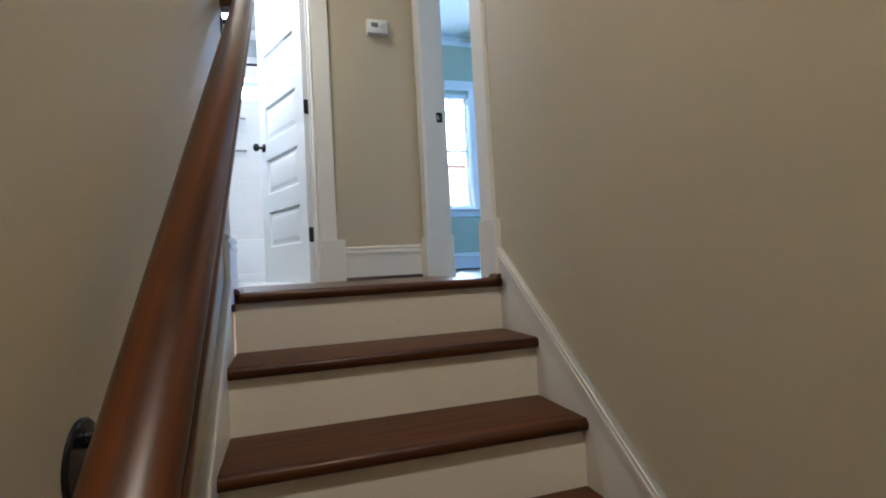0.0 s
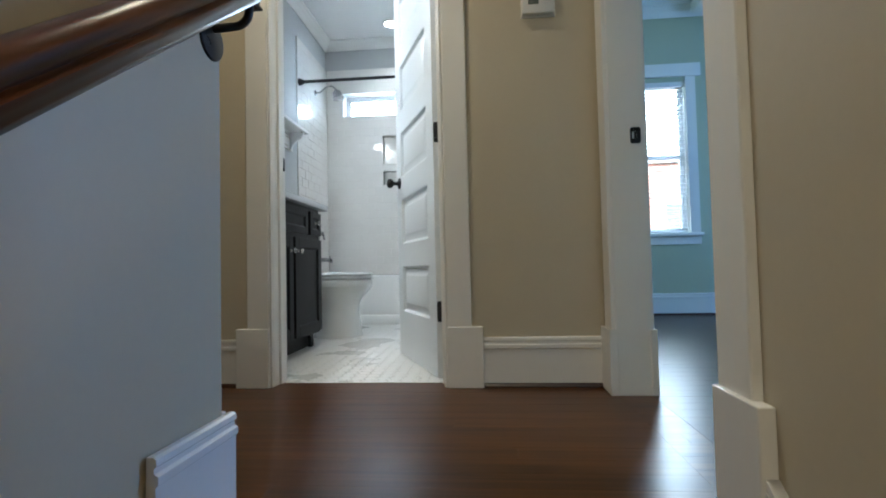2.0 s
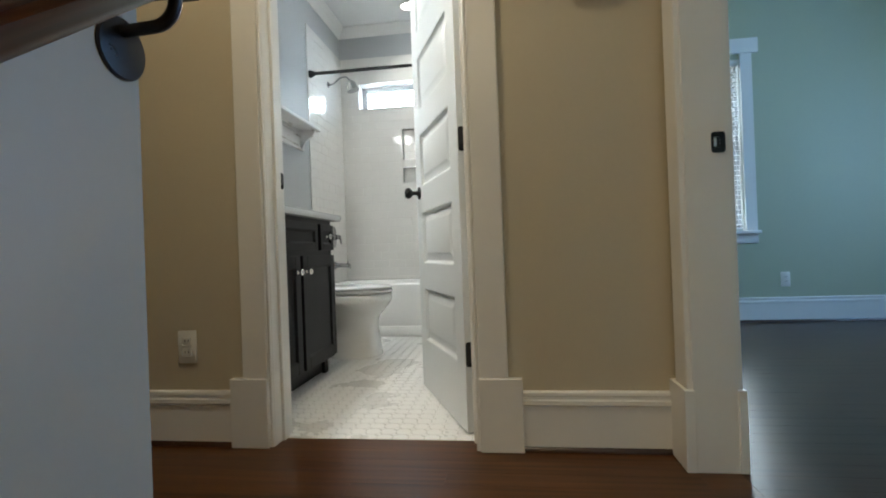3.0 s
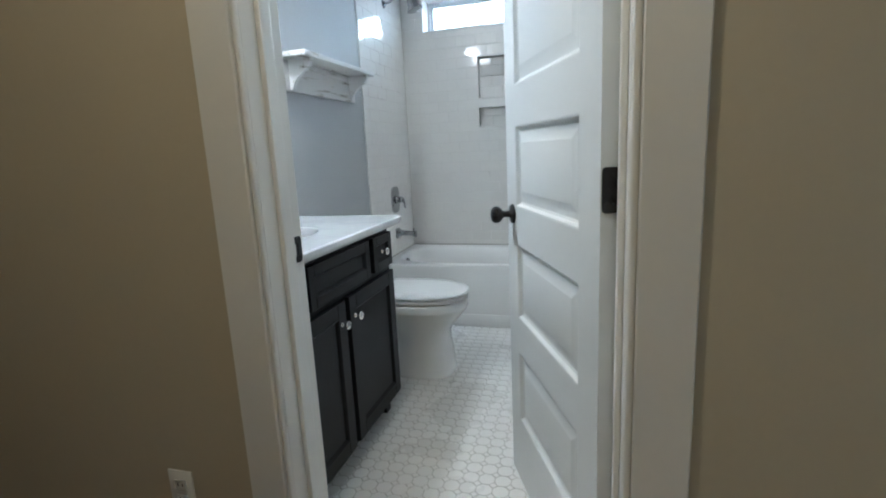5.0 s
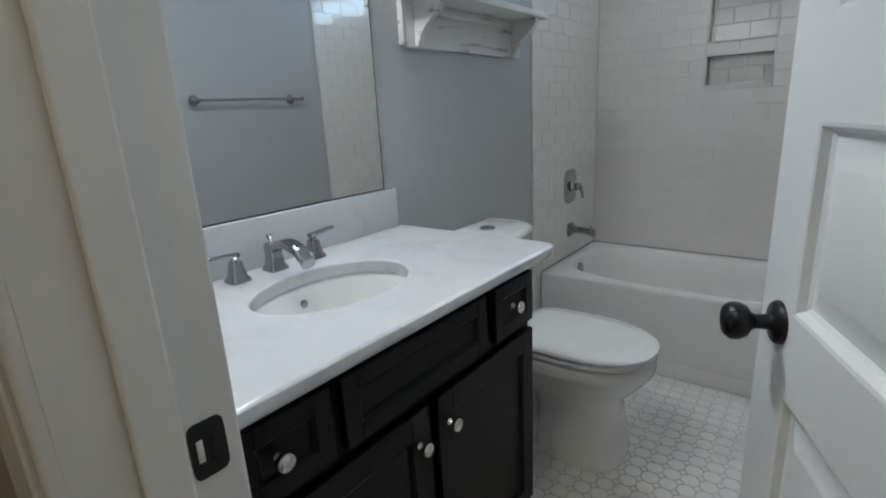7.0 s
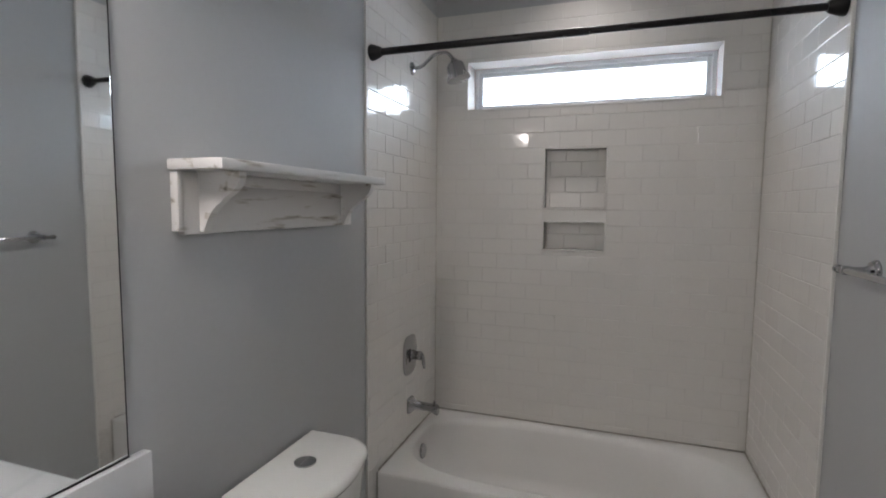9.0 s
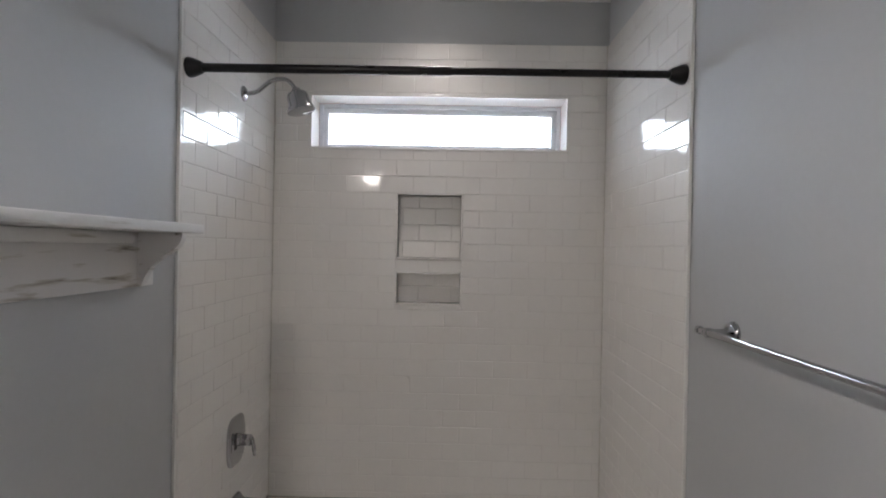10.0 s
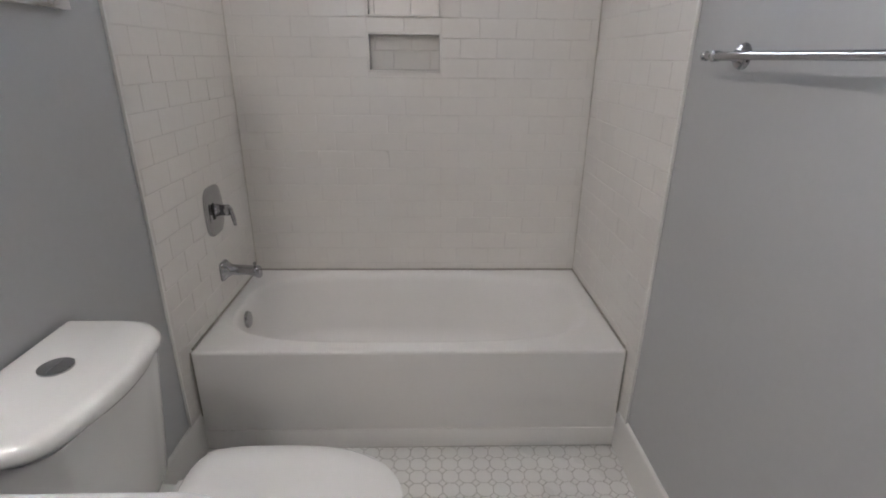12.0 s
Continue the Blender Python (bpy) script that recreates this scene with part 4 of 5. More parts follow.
TX, D0, D1 = 0.757, 0.006, 0.725      # half length; front and back of the tub, from its front
bm = bmesh.new()
loft(bm, [rim(-TX, TX, D0, D1, 0.080), rim(-TX, TX, D0, D1, TUB_Z - 0.008), rim(-TX + 0.003, TX - 0.003, D0 + 0.003, D1 - 0.003, TUB_Z - 0.002), rim(-TX + 0.010, TX - 0.010, D0 + 0.010, D1 - 0.010, TUB_Z),
          basin(-0.712, 0.700, 0.060, 0.690, TUB_Z, 3.4), basin(-0.708, 0.690, 0.066, 0.684, TUB_Z - 0.002, 3.4), basin(-0.703, 0.676, 0.076, 0.674, TUB_Z - 0.010, 3.4), basin(-0.700, 0.655, 0.086, 0.664, TUB_Z - 0.028, 3.3),
          basin(-0.690, 0.590, 0.105, 0.645, TUB_Z - 0.12, 3.2), basin(-0.672, 0.500, 0.125, 0.622, TUB_Z - 0.25, 3.1), basin(-0.630, 0.430, 0.155, 0.590, TUB_Z - 0.315, 3.0), basin(-0.520, 0.350, 0.205, 0.535, TUB_Z - 0.335, 2.6)], cap0=False)
part("basin", bm, TUB_WHITE, tub, "", 50)
part("apron", boxed(-TX, TX, D0 - 0.0012, D0 + 0.02, 0.0815, TUB_Z - 0.010, bevel=0.001), TUB_WHITE, tub)
part("apron_foot", boxed(-TX, TX, D0 - 0.006, D0 + 0.02, 0.0, 0.083, bevel=0.004), TUB_WHITE, tub)
ov = part("overflow_plate", lathe(bmesh.new(), [(0.036, 0), (0.036, 0.004), (0.031, 0.010), (0.012, 0.013), (0.0, 0.013)], pose(-0.695, 0.369, TUB_Z - 0.072, 0, 84, 0), 28), CHROME, tub, "chrome overflow plate")
part("drain", lathe(bmesh.new(), [(0.030, 0), (0.030, 0.003), (0.022, 0.005), (0.0, 0.007)], pose(-0.40, 0.367, TUB_Z - 0.336), 24), CHROME, tub, "chrome drain")
for k, (a, b) in enumerate((((0.003, TILE_BACK - 0.003), (1.517, TILE_BACK - 0.003)), ((0.003, TUB_Y + 0.02), (0.003, TILE_BACK - 0.003)), ((1.517, TUB_Y + 0.02), (1.517, TILE_BACK - 0.003)))):
    setting("trim_caulk_%d" % (k + 1), tube(bmesh.new(), [(*a, TUB_Z + 0.002), (*b, TUB_Z + 0.002)], 0.0034, 8), CAULK, "grey caulk line between tub and tile", "trim")
for k, x in enumerate((0.004, 1.516)):
    setting("trim_caulk_side_%d" % (k + 1), tube(bmesh.new(), [(x, TUB_Y + 0.002, 0.15), (x, TUB_Y + 0.002, TUB_Z)], 0.0022, 8), CAULK, "dark caulk line beside the tub apron", "trim")
for k, x in enumerate((0.002, 1.518)):
    setting("trim_caulk_corner_%d" % (k + 1), tube(bmesh.new(), [(x, TILE_BACK - 0.002, TUB_Z), (x, TILE_BACK - 0.002, TILE_TOP)], 0.0016, 8), CORNER_CAULK, "thin beige caulk line in the tiled corner", "trim")
# tile edge strips
for k, x in enumerate((-0.010, 1.520)):
    setting("trim_tile_edge_%d" % (k + 1), boxed(x, x + 0.010, TILE_Y0 - 0.006, TILE_Y0 + 0.001, 0.15, TILE_TOP, bevel=0.002), TRIM, "white tile edge strip", "trim")

# shower fittings
valve = thing("shower_valve", pose(0, 2.555, 0.818), "chrome shower valve with a lever on a curved square plate", "shower valve")
rings = []
for x, s in ((0.0, 1.0), (0.006, 1.0), (0.010, 0.90), (0.012, 0.6), (0.012, 0.2)):
    rings.append([(x, u, v) for u, v, _ in oval(0, 0, 0.077 * s, 0.095 * s, 0, 40, 3.4)])
part("plate", loft(bmesh.new(), rings), CHROME, valve, "", 40)
part("slot", boxed(0.0115, 0.0140, -0.032, -0.014, -0.028, 0.034, bevel=0.0006), DARK, valve, "dark slot in the plate")
part("hub", lathe(bmesh.new(), [(0.026, 0.010), (0.022, 0.020), (0.020, 0.036), (0.022, 0.044), (0.022, 0.058), (0.016, 0.062), (0.0, 0.062)], pose(0, 0.004, 0, 0, 90), 28), CHROME, valve)
part("lever", tube(bmesh.new(), curve_points([(0.052, 0.004, 0.012), (0.064, 0.004, 0.004), (0.070, 0.006, -0.025), (0.074, 0.008, -0.062)], 6), [0.009] * 8 + [0.008] * 8 + [0.0065] * 3, 12), CHROME, valve)
spout = thing("tub_spout", pose(0, 2.560, 0.568), "chrome tub spout with a square flange", "tub spout")
rings = [[(x, u, v) for u, v, _ in oval(0, dz, ry, rz, 0, 32, p)] for x, ry, rz, dz, p in
         ((0.0, 0.034, 0.038, 0, 6), (0.008, 0.034, 0.038, 0, 6), (0.022, 0.026, 0.028, 0.001, 4), (0.034, 0.021, 0.020, 0.002, 3), (0.100, 0.020, 0.017, 0.001, 3), (0.126, 0.022, 0.019, -0.002, 3.5), (0.140, 0.022, 0.022, -0.006, 4), (0.148, 0.018, 0.020, -0.010, 4))]
part("body", loft(bmesh.new(), rings), CHROME, spout, "", 40)
part("diverter", lathe(bmesh.new(), [(0.004, 0), (0.004, 0.010), (0.007, 0.014), (0.006, 0.020), (0.0, 0.021)], pose(0.128, 0, 0.015), 14), CHROME, spout)
head = thing("wall_shower", pose(0, 2.578, 2.164), "chrome shower head on a curved arm", "shower head")
part("flange", lathe(bmesh.new(), [(0.030, 0), (0.029, 0.004), (0.018, 0.012), (0.010, 0.014)], pose(0, 0, 0, 0, 90), 28), CHROME, head)
part("arm", tube(bmesh.new(), curve_points([(0.004, 0, 0), (0.05, 0.004, 0.010), (0.105, 0.010, 0.055), (0.160, 0.016, 0.062), (0.198, 0.020, 0.026)], 8), 0.0085, 14), CHROME, head)
part("bell", lathe(bmesh.new(), [(0.010, 0.004), (0.016, 0.0), (0.020, -0.010), (0.036, -0.018), (0.042, -0.030), (0.045, -0.066), (0.052, -0.076), (0.056, -0.084), (0.055, -0.092), (0.050, -0.094), (0.0, -0.092)], pose(0.196, 0.020, 0.028, 0, -16, 0), 32), CHROME, head, "", 40)
rod = thing("shower_rod", pose(0.76, 2.165, 2.118), "dark bronze tension shower rod between the tiled walls", "shower rod")
part("tube", tube(bmesh.new(), [(-0.735, 0, 0), (0.05, 0, 0)], 0.0135, 18), BRONZE, rod)
part("inner_tube", tube(bmesh.new(), [(0.04, 0, 0), (0.735, 0, 0)], 0.0115, 18), BRONZE, rod)
for s in (-1, 1):
    part("end_cap", lathe(bmesh.new(), [(0.030, 0.0), (0.031, 0.004), (0.029, 0.014), (0.019, 0.040), (0.015, 0.046), (0.0, 0.046)], pose(s * 0.7595, 0, 0, 0, -90 * s, 0), 28), BRONZE, rod, "dark flared end cap")

# ---- toilet ----
toilet = thing("toilet", pose(0.0, 1.532, 0), "white two-piece toilet with its lid closed", "toilet")


def plan(x0, x1, hw, z, n=48, power=2.3, back=0.0):
    """Egg-shaped ring, pointed to +x."""
    cx, ax = x0 + (x1 - x0) * 0.46, 0
    pts = []
    for i in range(n):
        a = 2 * math.pi * i / n
        c, s = math.cos(a), math.sin(a)
        ax = (x1 - cx) if c > 0 else (cx - x0)
        p = power if c > 0 else power + back
        pts.append((cx + ax * math.copysign(abs(c) ** (2 / p), c), hw * math.copysign(abs(s) ** (2 / p), s), z))
    return pts


part("bowl", loft(bmesh.new(), [plan(0.350, 0.680, 0.147, 0.0, power=3.0), plan(0.349, 0.681, 0.148, 0.008, power=3.0), plan(0.352, 0.676, 0.144, 0.018, power=3.0), plan(0.356, 0.670, 0.139, 0.10, power=2.9),
     plan(0.355, 0.660, 0.132, 0.170, power=2.7), plan(0.340, 0.662, 0.133, 0.215, power=2.5), plan(0.305, 0.676, 0.143, 0.252), plan(0.265, 0.708, 0.158, 0.290), plan(0.238, 0.736, 0.172, 0.322), plan(0.223, 0.752, 0.182, 0.346),
     plan(0.219, 0.759, 0.187, 0.356), plan(0.218, 0.761, 0.188, 0.362), plan(0.218, 0.761, 0.188, 0.396), plan(0.224, 0.753, 0.181, 0.404)]), PORCELAIN, toilet, "", 60)
part("trapway", loft(bmesh.new(), [plan(0.06, 0.50, 0.088, 0.0), plan(0.06, 0.50, 0.086, 0.03), plan(0.05, 0.50, 0.070, 0.08), plan(0.03, 0.50, 0.075, 0.20), plan(0.02, 0.42, 0.105, 0.30), plan(0.015, 0.32, 0.130, 0.385)]), PORCELAIN, toilet, "", 60)
part("seat_ring", loft(bmesh.new(), [plan(0.270, 0.742, 0.172, 0.404, back=2), plan(0.268, 0.744, 0.174, 0.4095, back=2), plan(0.259, 0.762, 0.188, 0.412, back=2), plan(0.258, 0.764, 0.189, 0.416, back=2), plan(0.258, 0.764, 0.189, 0.425, back=2), plan(0.262, 0.756, 0.184, 0.429, back=2)]), SEAT_WHITE, toilet, "", 40)
part("lid", loft(bmesh.new(), [plan(0.272, 0.740, 0.170, 0.429, back=3), plan(0.270, 0.742, 0.172, 0.4345, back=3), plan(0.256, 0.760, 0.186, 0.4365, back=3), plan(0.250, 0.767, 0.191, 0.439, back=3), plan(0.251, 0.766, 0.190, 0.445, back=3), plan(0.258, 0.750, 0.183, 0.452, back=3), plan(0.300, 0.690, 0.130, 0.457, back=3)]), SEAT_WHITE, toilet, "closed white lid", 50)
for s in (-1, 1):
    part("lid_hinge", boxed(0.232, 0.262, s * 0.075 - 0.022, s * 0.075 + 0.022, 0.407, 0.434, bevel=0.006), SEAT_WHITE, toilet)


def tank_plan(x1, hw, z, x0=0.004, r=0.05, bow=0.012):
    pts = [(x0, -hw, z)]
    for i in range(9):
        a = math.pi / 2 * i / 8
        pts.append((x1 - r - bow + r * math.sin(a), -hw + r - r * math.cos(a), z))
    for i in range(1, 8):
        f = -1 + 2 * i / 8
        pts.append((x1 - bow * f * f, f * (hw - r), z))
    for i in range(9):
        a = math.pi / 2 * i / 8
        pts.append((x1 - r - bow + r * math.cos(a), hw - r + r * math.sin(a), z))
    pts.append((x0, hw, z))
    return pts


part("tank", loft(bmesh.new(), [tank_plan(0.185, 0.165, 0.385, r=0.06), tank_plan(0.202, 0.178, 0.43, r=0.06), tank_plan(0.230, 0.200, 0.757, r=0.065)]), PORCELAIN, toilet, "", 40)
part("tank_lid", loft(bmesh.new(), [tank_plan(0.233, 0.204, 0.758, r=0.085, bow=0.016), tank_plan(0.249, 0.214, 0.764, r=0.100, bow=0.018), tank_plan(0.255, 0.218, 0.774, r=0.104, bow=0.018), tank_plan(0.254, 0.217, 0.786, r=0.104, bow=0.018), tank_plan(0.246, 0.210, 0.796, r=0.100, bow=0.018), tank_plan(0.226, 0.196, 0.801, r=0.09, bow=0.018)]), PORCELAIN, toilet, "", 60)
btn = part("flush_button", lathe(bmesh.new(), [(0.031, 0.0), (0.031, 0.004), (0.027, 0.006), (0.0, 0.0062)], pose(0.103, 0.013, 0.801), 32), CHROME, toilet, "round chrome dual flush button")
part("split_line", boxed(0.1025, 0.1038, -0.013, 0.039, 0.8065, 0.8076), GREY_PLASTIC, btn)
for s in (-1, 1):
    part("bolt_cap", lathe(bmesh.new(), [(0.012, 0), (0.012, 0.010), (0.008, 0.016), (0.0, 0.018)], pose(0.30, s * 0.105, 0.0), 16), PLASTIC, toilet, "white bolt cap")
stop = thing("supply_valve", pose(BATH_L, 1.36, 0.20), "chrome toilet supply valve on the wall", "supply valve")
part("escutcheon", lathe(bmesh.new(), [(0.025, 0), (0.024, 0.004), (0.010, 0.010), (0.008, 0.05)], pose(0, 0, 0, 0, 90), 20), CHROME, stop)
part("valve_body", lathe(bmesh.new(), [(0.009, -0.015), (0.011, 0), (0.009, 0.03), (0.006, 0.032)], pose(0.05, 0, 0), 14), CHROME, stop)
part("hose", tube(bmesh.new(), curve_points([(0.05, 0, 0.03), (0.055, 0.01, 0.08), (0.07, 0.05, 0.13), (0.075, 0.07, 0.18)], 6), 0.005, 8), NICKEL, stop, "braided metal hose")

# ---- vanity ----
VY0, VY1, VX, VTOP = 0.185, 1.084, 0.527, 0.856
vanity = thing("vanity_cabinet", pose(0, 0.645, 0), "espresso-painted vanity cabinet with panelled doors and drawers", "vanity")
o = 0.645
bm = bmesh.new()
box(bm, BATH_L + 0.002, VX, VY0 - o, VY0 - o + 0.018, 0.09, VTOP)
box(bm, BATH_L + 0.002, VX, VY1 - o - 0.018, VY1 - o, 0.09, VTOP)
box(bm, BATH_L + 0.002, VX - 0.02, VY0 - o + 0.018, VY1 - o - 0.018, 0.09, 0.108)
part("body", bm, ESPRESSO, vanity, "", 0)
for y0, y1, z0, z1 in ((VY0, VY1, 0.825, VTOP), (VY0 + 0.03, VY1 - 0.03, 0.655, 0.695), (VY0 + 0.03, VY1 - 0.03, 0.09, 0.115), (VY0, VY0 + 0.03, 0.09, 0.825), (VY1 - 0.03, VY1, 0.09, 0.825), (0.620, 0.664, 0.115, 0.655), (0.378, 0.410, 0.695, 0.825), (0.853, 0.907, 0.695, 0.825)):
    part("face_frame", boxed(VX - 0.019, VX - 0.001, y0 - o, y1 - o, z0, z1), ESPRESSO, vanity, "", 0)
part("toe_board", boxed(BATH_L + 0.002, VX - 0.07, VY0 - o + 0.02, VY1 - o - 0.02, 0.0, 0.09), ESPRESSO, vanity, "recessed dark toe board", 0)


def panel_front(name, y0, y1, z0, z1, fr, label):
    """A framed front: its panel, with two stiles and two rails as pieces of it."""
    x0, x1 = VX + 0.0005, VX + 0.0195
    ring = lambda i, x: [(x, a - o, c) for a, c in ((y0 + fr + i, z0 + fr + i), (y1 - fr - i, z0 + fr + i), (y1 - fr - i, z1 - fr - i), (y0 + fr + i, z1 - fr - i))]
    ob = part(name, loft(bmesh.new(), [ring(-0.0005, x1 - 0.0005), ring(0.004, x1 - 0.004), ring(0.008, x1 - 0.010), ring(0.010, x1 - 0.011)], cap0=False), ESPRESSO, vanity, label, 0)
    for nm, a, b, c, d in (("stile", y0, y0 + fr, z0, z1), ("stile", y1 - fr, y1, z0, z1), ("rail", y0 + fr, y1 - fr, z0, z0 + fr), ("rail", y0 + fr, y1 - fr, z1 - fr, z1)):
        part(nm, boxed(x0, x1, a - o, b - o, c, d, bevel=0.0012, seg=1), ESPRESSO, ob, "", 0)
    return ob


def cabinet_knob(parent, y, z):
    m = pose(VX + 0.0195, y - o, z, 0, 90, 0)
    part("knob", lathe(bmesh.new(), [(0.009, 0.0), (0.008, 0.003), (0.0055, 0.006), (0.0055, 0.014), (0.011, 0.018), (0.0155, 0.021), (0.0155, 0.025), (0.012, 0.0285), (0.0, 0.0295)], m, 24), NICKEL, parent, "polished nickel knob", 50)


for y0, y1, ky in ((0.200, 0.376, 0.268), (0.889, 1.076, 0.970)):
    d = panel_front("drawer", y0, y1, 0.690, 0.830, 0.034, "small dark panelled drawer")
    cabinet_knob(d, ky, 0.764)
panel_front("false_front", 0.402, 0.849, 0.690, 0.830, 0.036, "dark panelled false drawer front")
for y0, y1, ky in ((0.200, 0.618, 0.584), (0.648, 1.076, 0.686)):
    d = panel_front("door", y0, y1, 0.106, 0.664, 0.055, "dark recessed-panel cabinet door")
    cabinet_knob(d, ky, 0.586)
for y0, s in ((VY1 - 0.005, -1), (VY0 + 0.005, 1)):
    # bracket foot with a curved inner side
    pts = [(y0, 0.0), (y0, 0.098), (y0 + s * 0.10, 0.098)] + [(y0 + s * (0.100 - 0.055 * math.sin(a)), 0.090 - 0.045 * (1 - math.cos(a))) for a in [math.pi / 2 * i / 6 for i in range(7)]] + [(y0 + s * 0.045, 0.0)]
    part("foot", prism(bmesh.new(), [(a - o, b) for a, b in pts], 0, VX - 0.060, VX - 0.040), ESPRESSO, vanity, "shaped bracket foot")

# marble top with an oval sink cut-out
SX, SY, SAX, SAY = 0.285, 0.620, 0.140, 0.197
top = thing("countertop", pose(0, 0.645, VTOP), "white grey-veined marble vanity top with rounded corners", "countertop")
CX1, CY0, CY1, T = 0.580, WALL_Y + 0.004, 1.166, 0.032


def counter_ring(inset, z, n=72):
    """Outline of the slab, corner-rounded on the free front corner, sampled by angle round the sink centre."""
    pts, r = [], 0.030
    x0, x1, y0, y1 = BATH_L + 0.002, CX1 - inset, CY0, CY1 - inset
    for i in range(n):
        a = 2 * math.pi * i / n
        c, s = math.cos(a), math.sin(a)
        ks = [v for v in ((x1 - SX) / c if c > 1e-6 else (x0 - SX) / c if c < -1e-6 else None, (y1 - SY) / s if s > 1e-6 else (y0 - SY) / s if s < -1e-6 else None) if v]
        k = min(ks)
        x, y = SX + c * k, SY + s * k
        qx, qy = x1 - r, y1 - r
        if x > qx and y > qy:
            for _ in range(30):
                if math.hypot(x - qx, y - qy) <= r or x < qx or y < qy:
                    break
                k *= 0.998
                x, y = SX + c * k, SY + s * k
        pts.append((x, y - 0.645, z))
    return pts


angles_n = 144
def hole_ring(grow, z, n=angles_n):
    pts = []
    for t in [2 * math.pi * i / n for i in range(n)]:
        k = 1 / math.sqrt((math.cos(t) / (SAX + grow)) ** 2 + (math.sin(t) / (SAY + grow)) ** 2)
        pts.append((SX + math.cos(t) * k, SY + math.sin(t) * k - 0.645, z))
    return pts


bm = bmesh.new()
loft(bm, [hole_ring(0.0, 0.0), hole_ring(0.0, T - 0.004), hole_ring(0.004, T), hole_ring(0.008, T), counter_ring(0.012, T, angles_n), counter_ring(0.006, T, angles_n), counter_ring(0.001, T - 0.004, angles_n), counter_ring(0.0, T - 0.012, angles_n), counter_ring(0.002, T - 0.022, angles_n), counter_ring(0.007, 0.002, angles_n), counter_ring(0.009, 0.0, angles_n), hole_ring(0.0, 0.0)], cap0=False, cap1=False)
bmesh.ops.remove_doubles(bm, verts=bm.verts, dist=1e-6)
part("slab", bm, MARBLE, top, "", 40)
splash = single("backsplash", boxed(BATH_L + 0.001, 0.014, CY0, 1.134, VTOP + T + 0.0005, 1.018, bevel=0.002), MARBLE, "white veined marble backsplash strip", "backsplash")
sink = thing("sink", pose(SX, SY, VTOP), "white oval undermount porcelain sink", "sink")


def sink_ring(k, z, n=48):
    return [((SAX + k) * math.cos(2 * math.pi * i / n), (SAY + k) * math.sin(2 * math.pi * i / n), z) for i in range(n)]


part("bowl", loft(bmesh.new(), [sink_ring(0.020, -0.001), sink_ring(0.006, -0.001), sink_ring(-0.002, -0.012), sink_ring(-0.016, -0.060), sink_ring(-0.040, -0.105), sink_ring(-0.080, -0.132), sink_ring(-0.110, -0.138)], cap0=False), PORCELAIN, sink, "", 60)
part("drain", lathe(bmesh.new(), [(0.024, -0.139), (0.024, -0.135), (0.018, -0.134), (0.0, -0.131)], n=24), CHROME, sink, "chrome drain")
part("overflow", lathe(bmesh.new(), [(0.010, 0), (0.010, 0.002), (0.006, 0.003), (0.0, 0.002)], pose(-SAX + 0.012, 0, -0.045, 0, 75, 0), 16), CHROME, sink, "chrome overflow ring")

# faucet: spout and two lever handles
Z0 = VTOP + T + 0.0005


def square_ring(cx, cy, a, z, p=6.0):
    return oval(cx, cy, a, a, z, 24, p)


faucet = thing("faucet", pose(0.064, 0.616, Z0), "chrome widespread faucet with a square arched spout", "faucet")
part("base", loft(bmesh.new(), [square_ring(0, 0, 0.026, 0), square_ring(0, 0, 0.026, 0.006), square_ring(0, 0, 0.020, 0.016), square_ring(0, 0, 0.017, 0.040), square_ring(0, 0, 0.018, 0.066), square_ring(0, 0, 0.012, 0.072)]), CHROME, faucet, "", 40)
rings = []
for x, z, hy, hz in ((-0.004, 0.046, 0.017, 0.016), (0.018, 0.062, 0.018, 0.015), (0.042, 0.072, 0.018, 0.014), (0.068, 0.075, 0.0185, 0.013), (0.094, 0.070, 0.019, 0.013), (0.116, 0.060, 0.020, 0.013), (0.132, 0.046, 0.021, 0.014), (0.139, 0.034, 0.019, 0.012)):
    rings.append([(x + 0.3 * v, u, z + v) for u, v, _ in oval(0, 0, hy, hz, 0, 24, 3.0)])
part("spout", loft(bmesh.new(), rings), CHROME, faucet, "", 40)
part("lift_knob", lathe(bmesh.new(), [(0.004, 0.066), (0.004, 0.078), (0.009, 0.082), (0.010, 0.089), (0.006, 0.093), (0.0, 0.094)], pose(-0.006, 0, 0), 16), CHROME, faucet)
for y, turn in ((0.525 - 0.630, 1), (0.752 - 0.630, -1)):
    h = part("handle", loft(bmesh.new(), [square_ring(0.002, y, 0.025, 0), square_ring(0.002, y, 0.025, 0.006), square_ring(0.002, y, 0.019, 0.014), square_ring(0.002, y, 0.014, 0.040), square_ring(0.002, y, 0.013, 0.050)]), CHROME, faucet, "", 40)
    part("collar", lathe(bmesh.new(), [(0.010, 0.050), (0.009, 0.056), (0.012, 0.060), (0.012, 0.068), (0.0, 0.070)], pose(0.002, y, 0), 18), CHROME, h)
    part("lever", loft(bmesh.new(), [[(0.002 + u, y - turn * (-0.010 + s), 0.063 + 0.10 * s + v) for u, v, _ in oval(0, 0, w, t, 0, 16, 4.0)] for s, w, t in ((0.0, 0.010, 0.006), (0.03, 0.009, 0.0055), (0.055, 0.009, 0.005), (0.076, 0.011, 0.005), (0.082, 0.007, 0.003))]), CHROME, h)

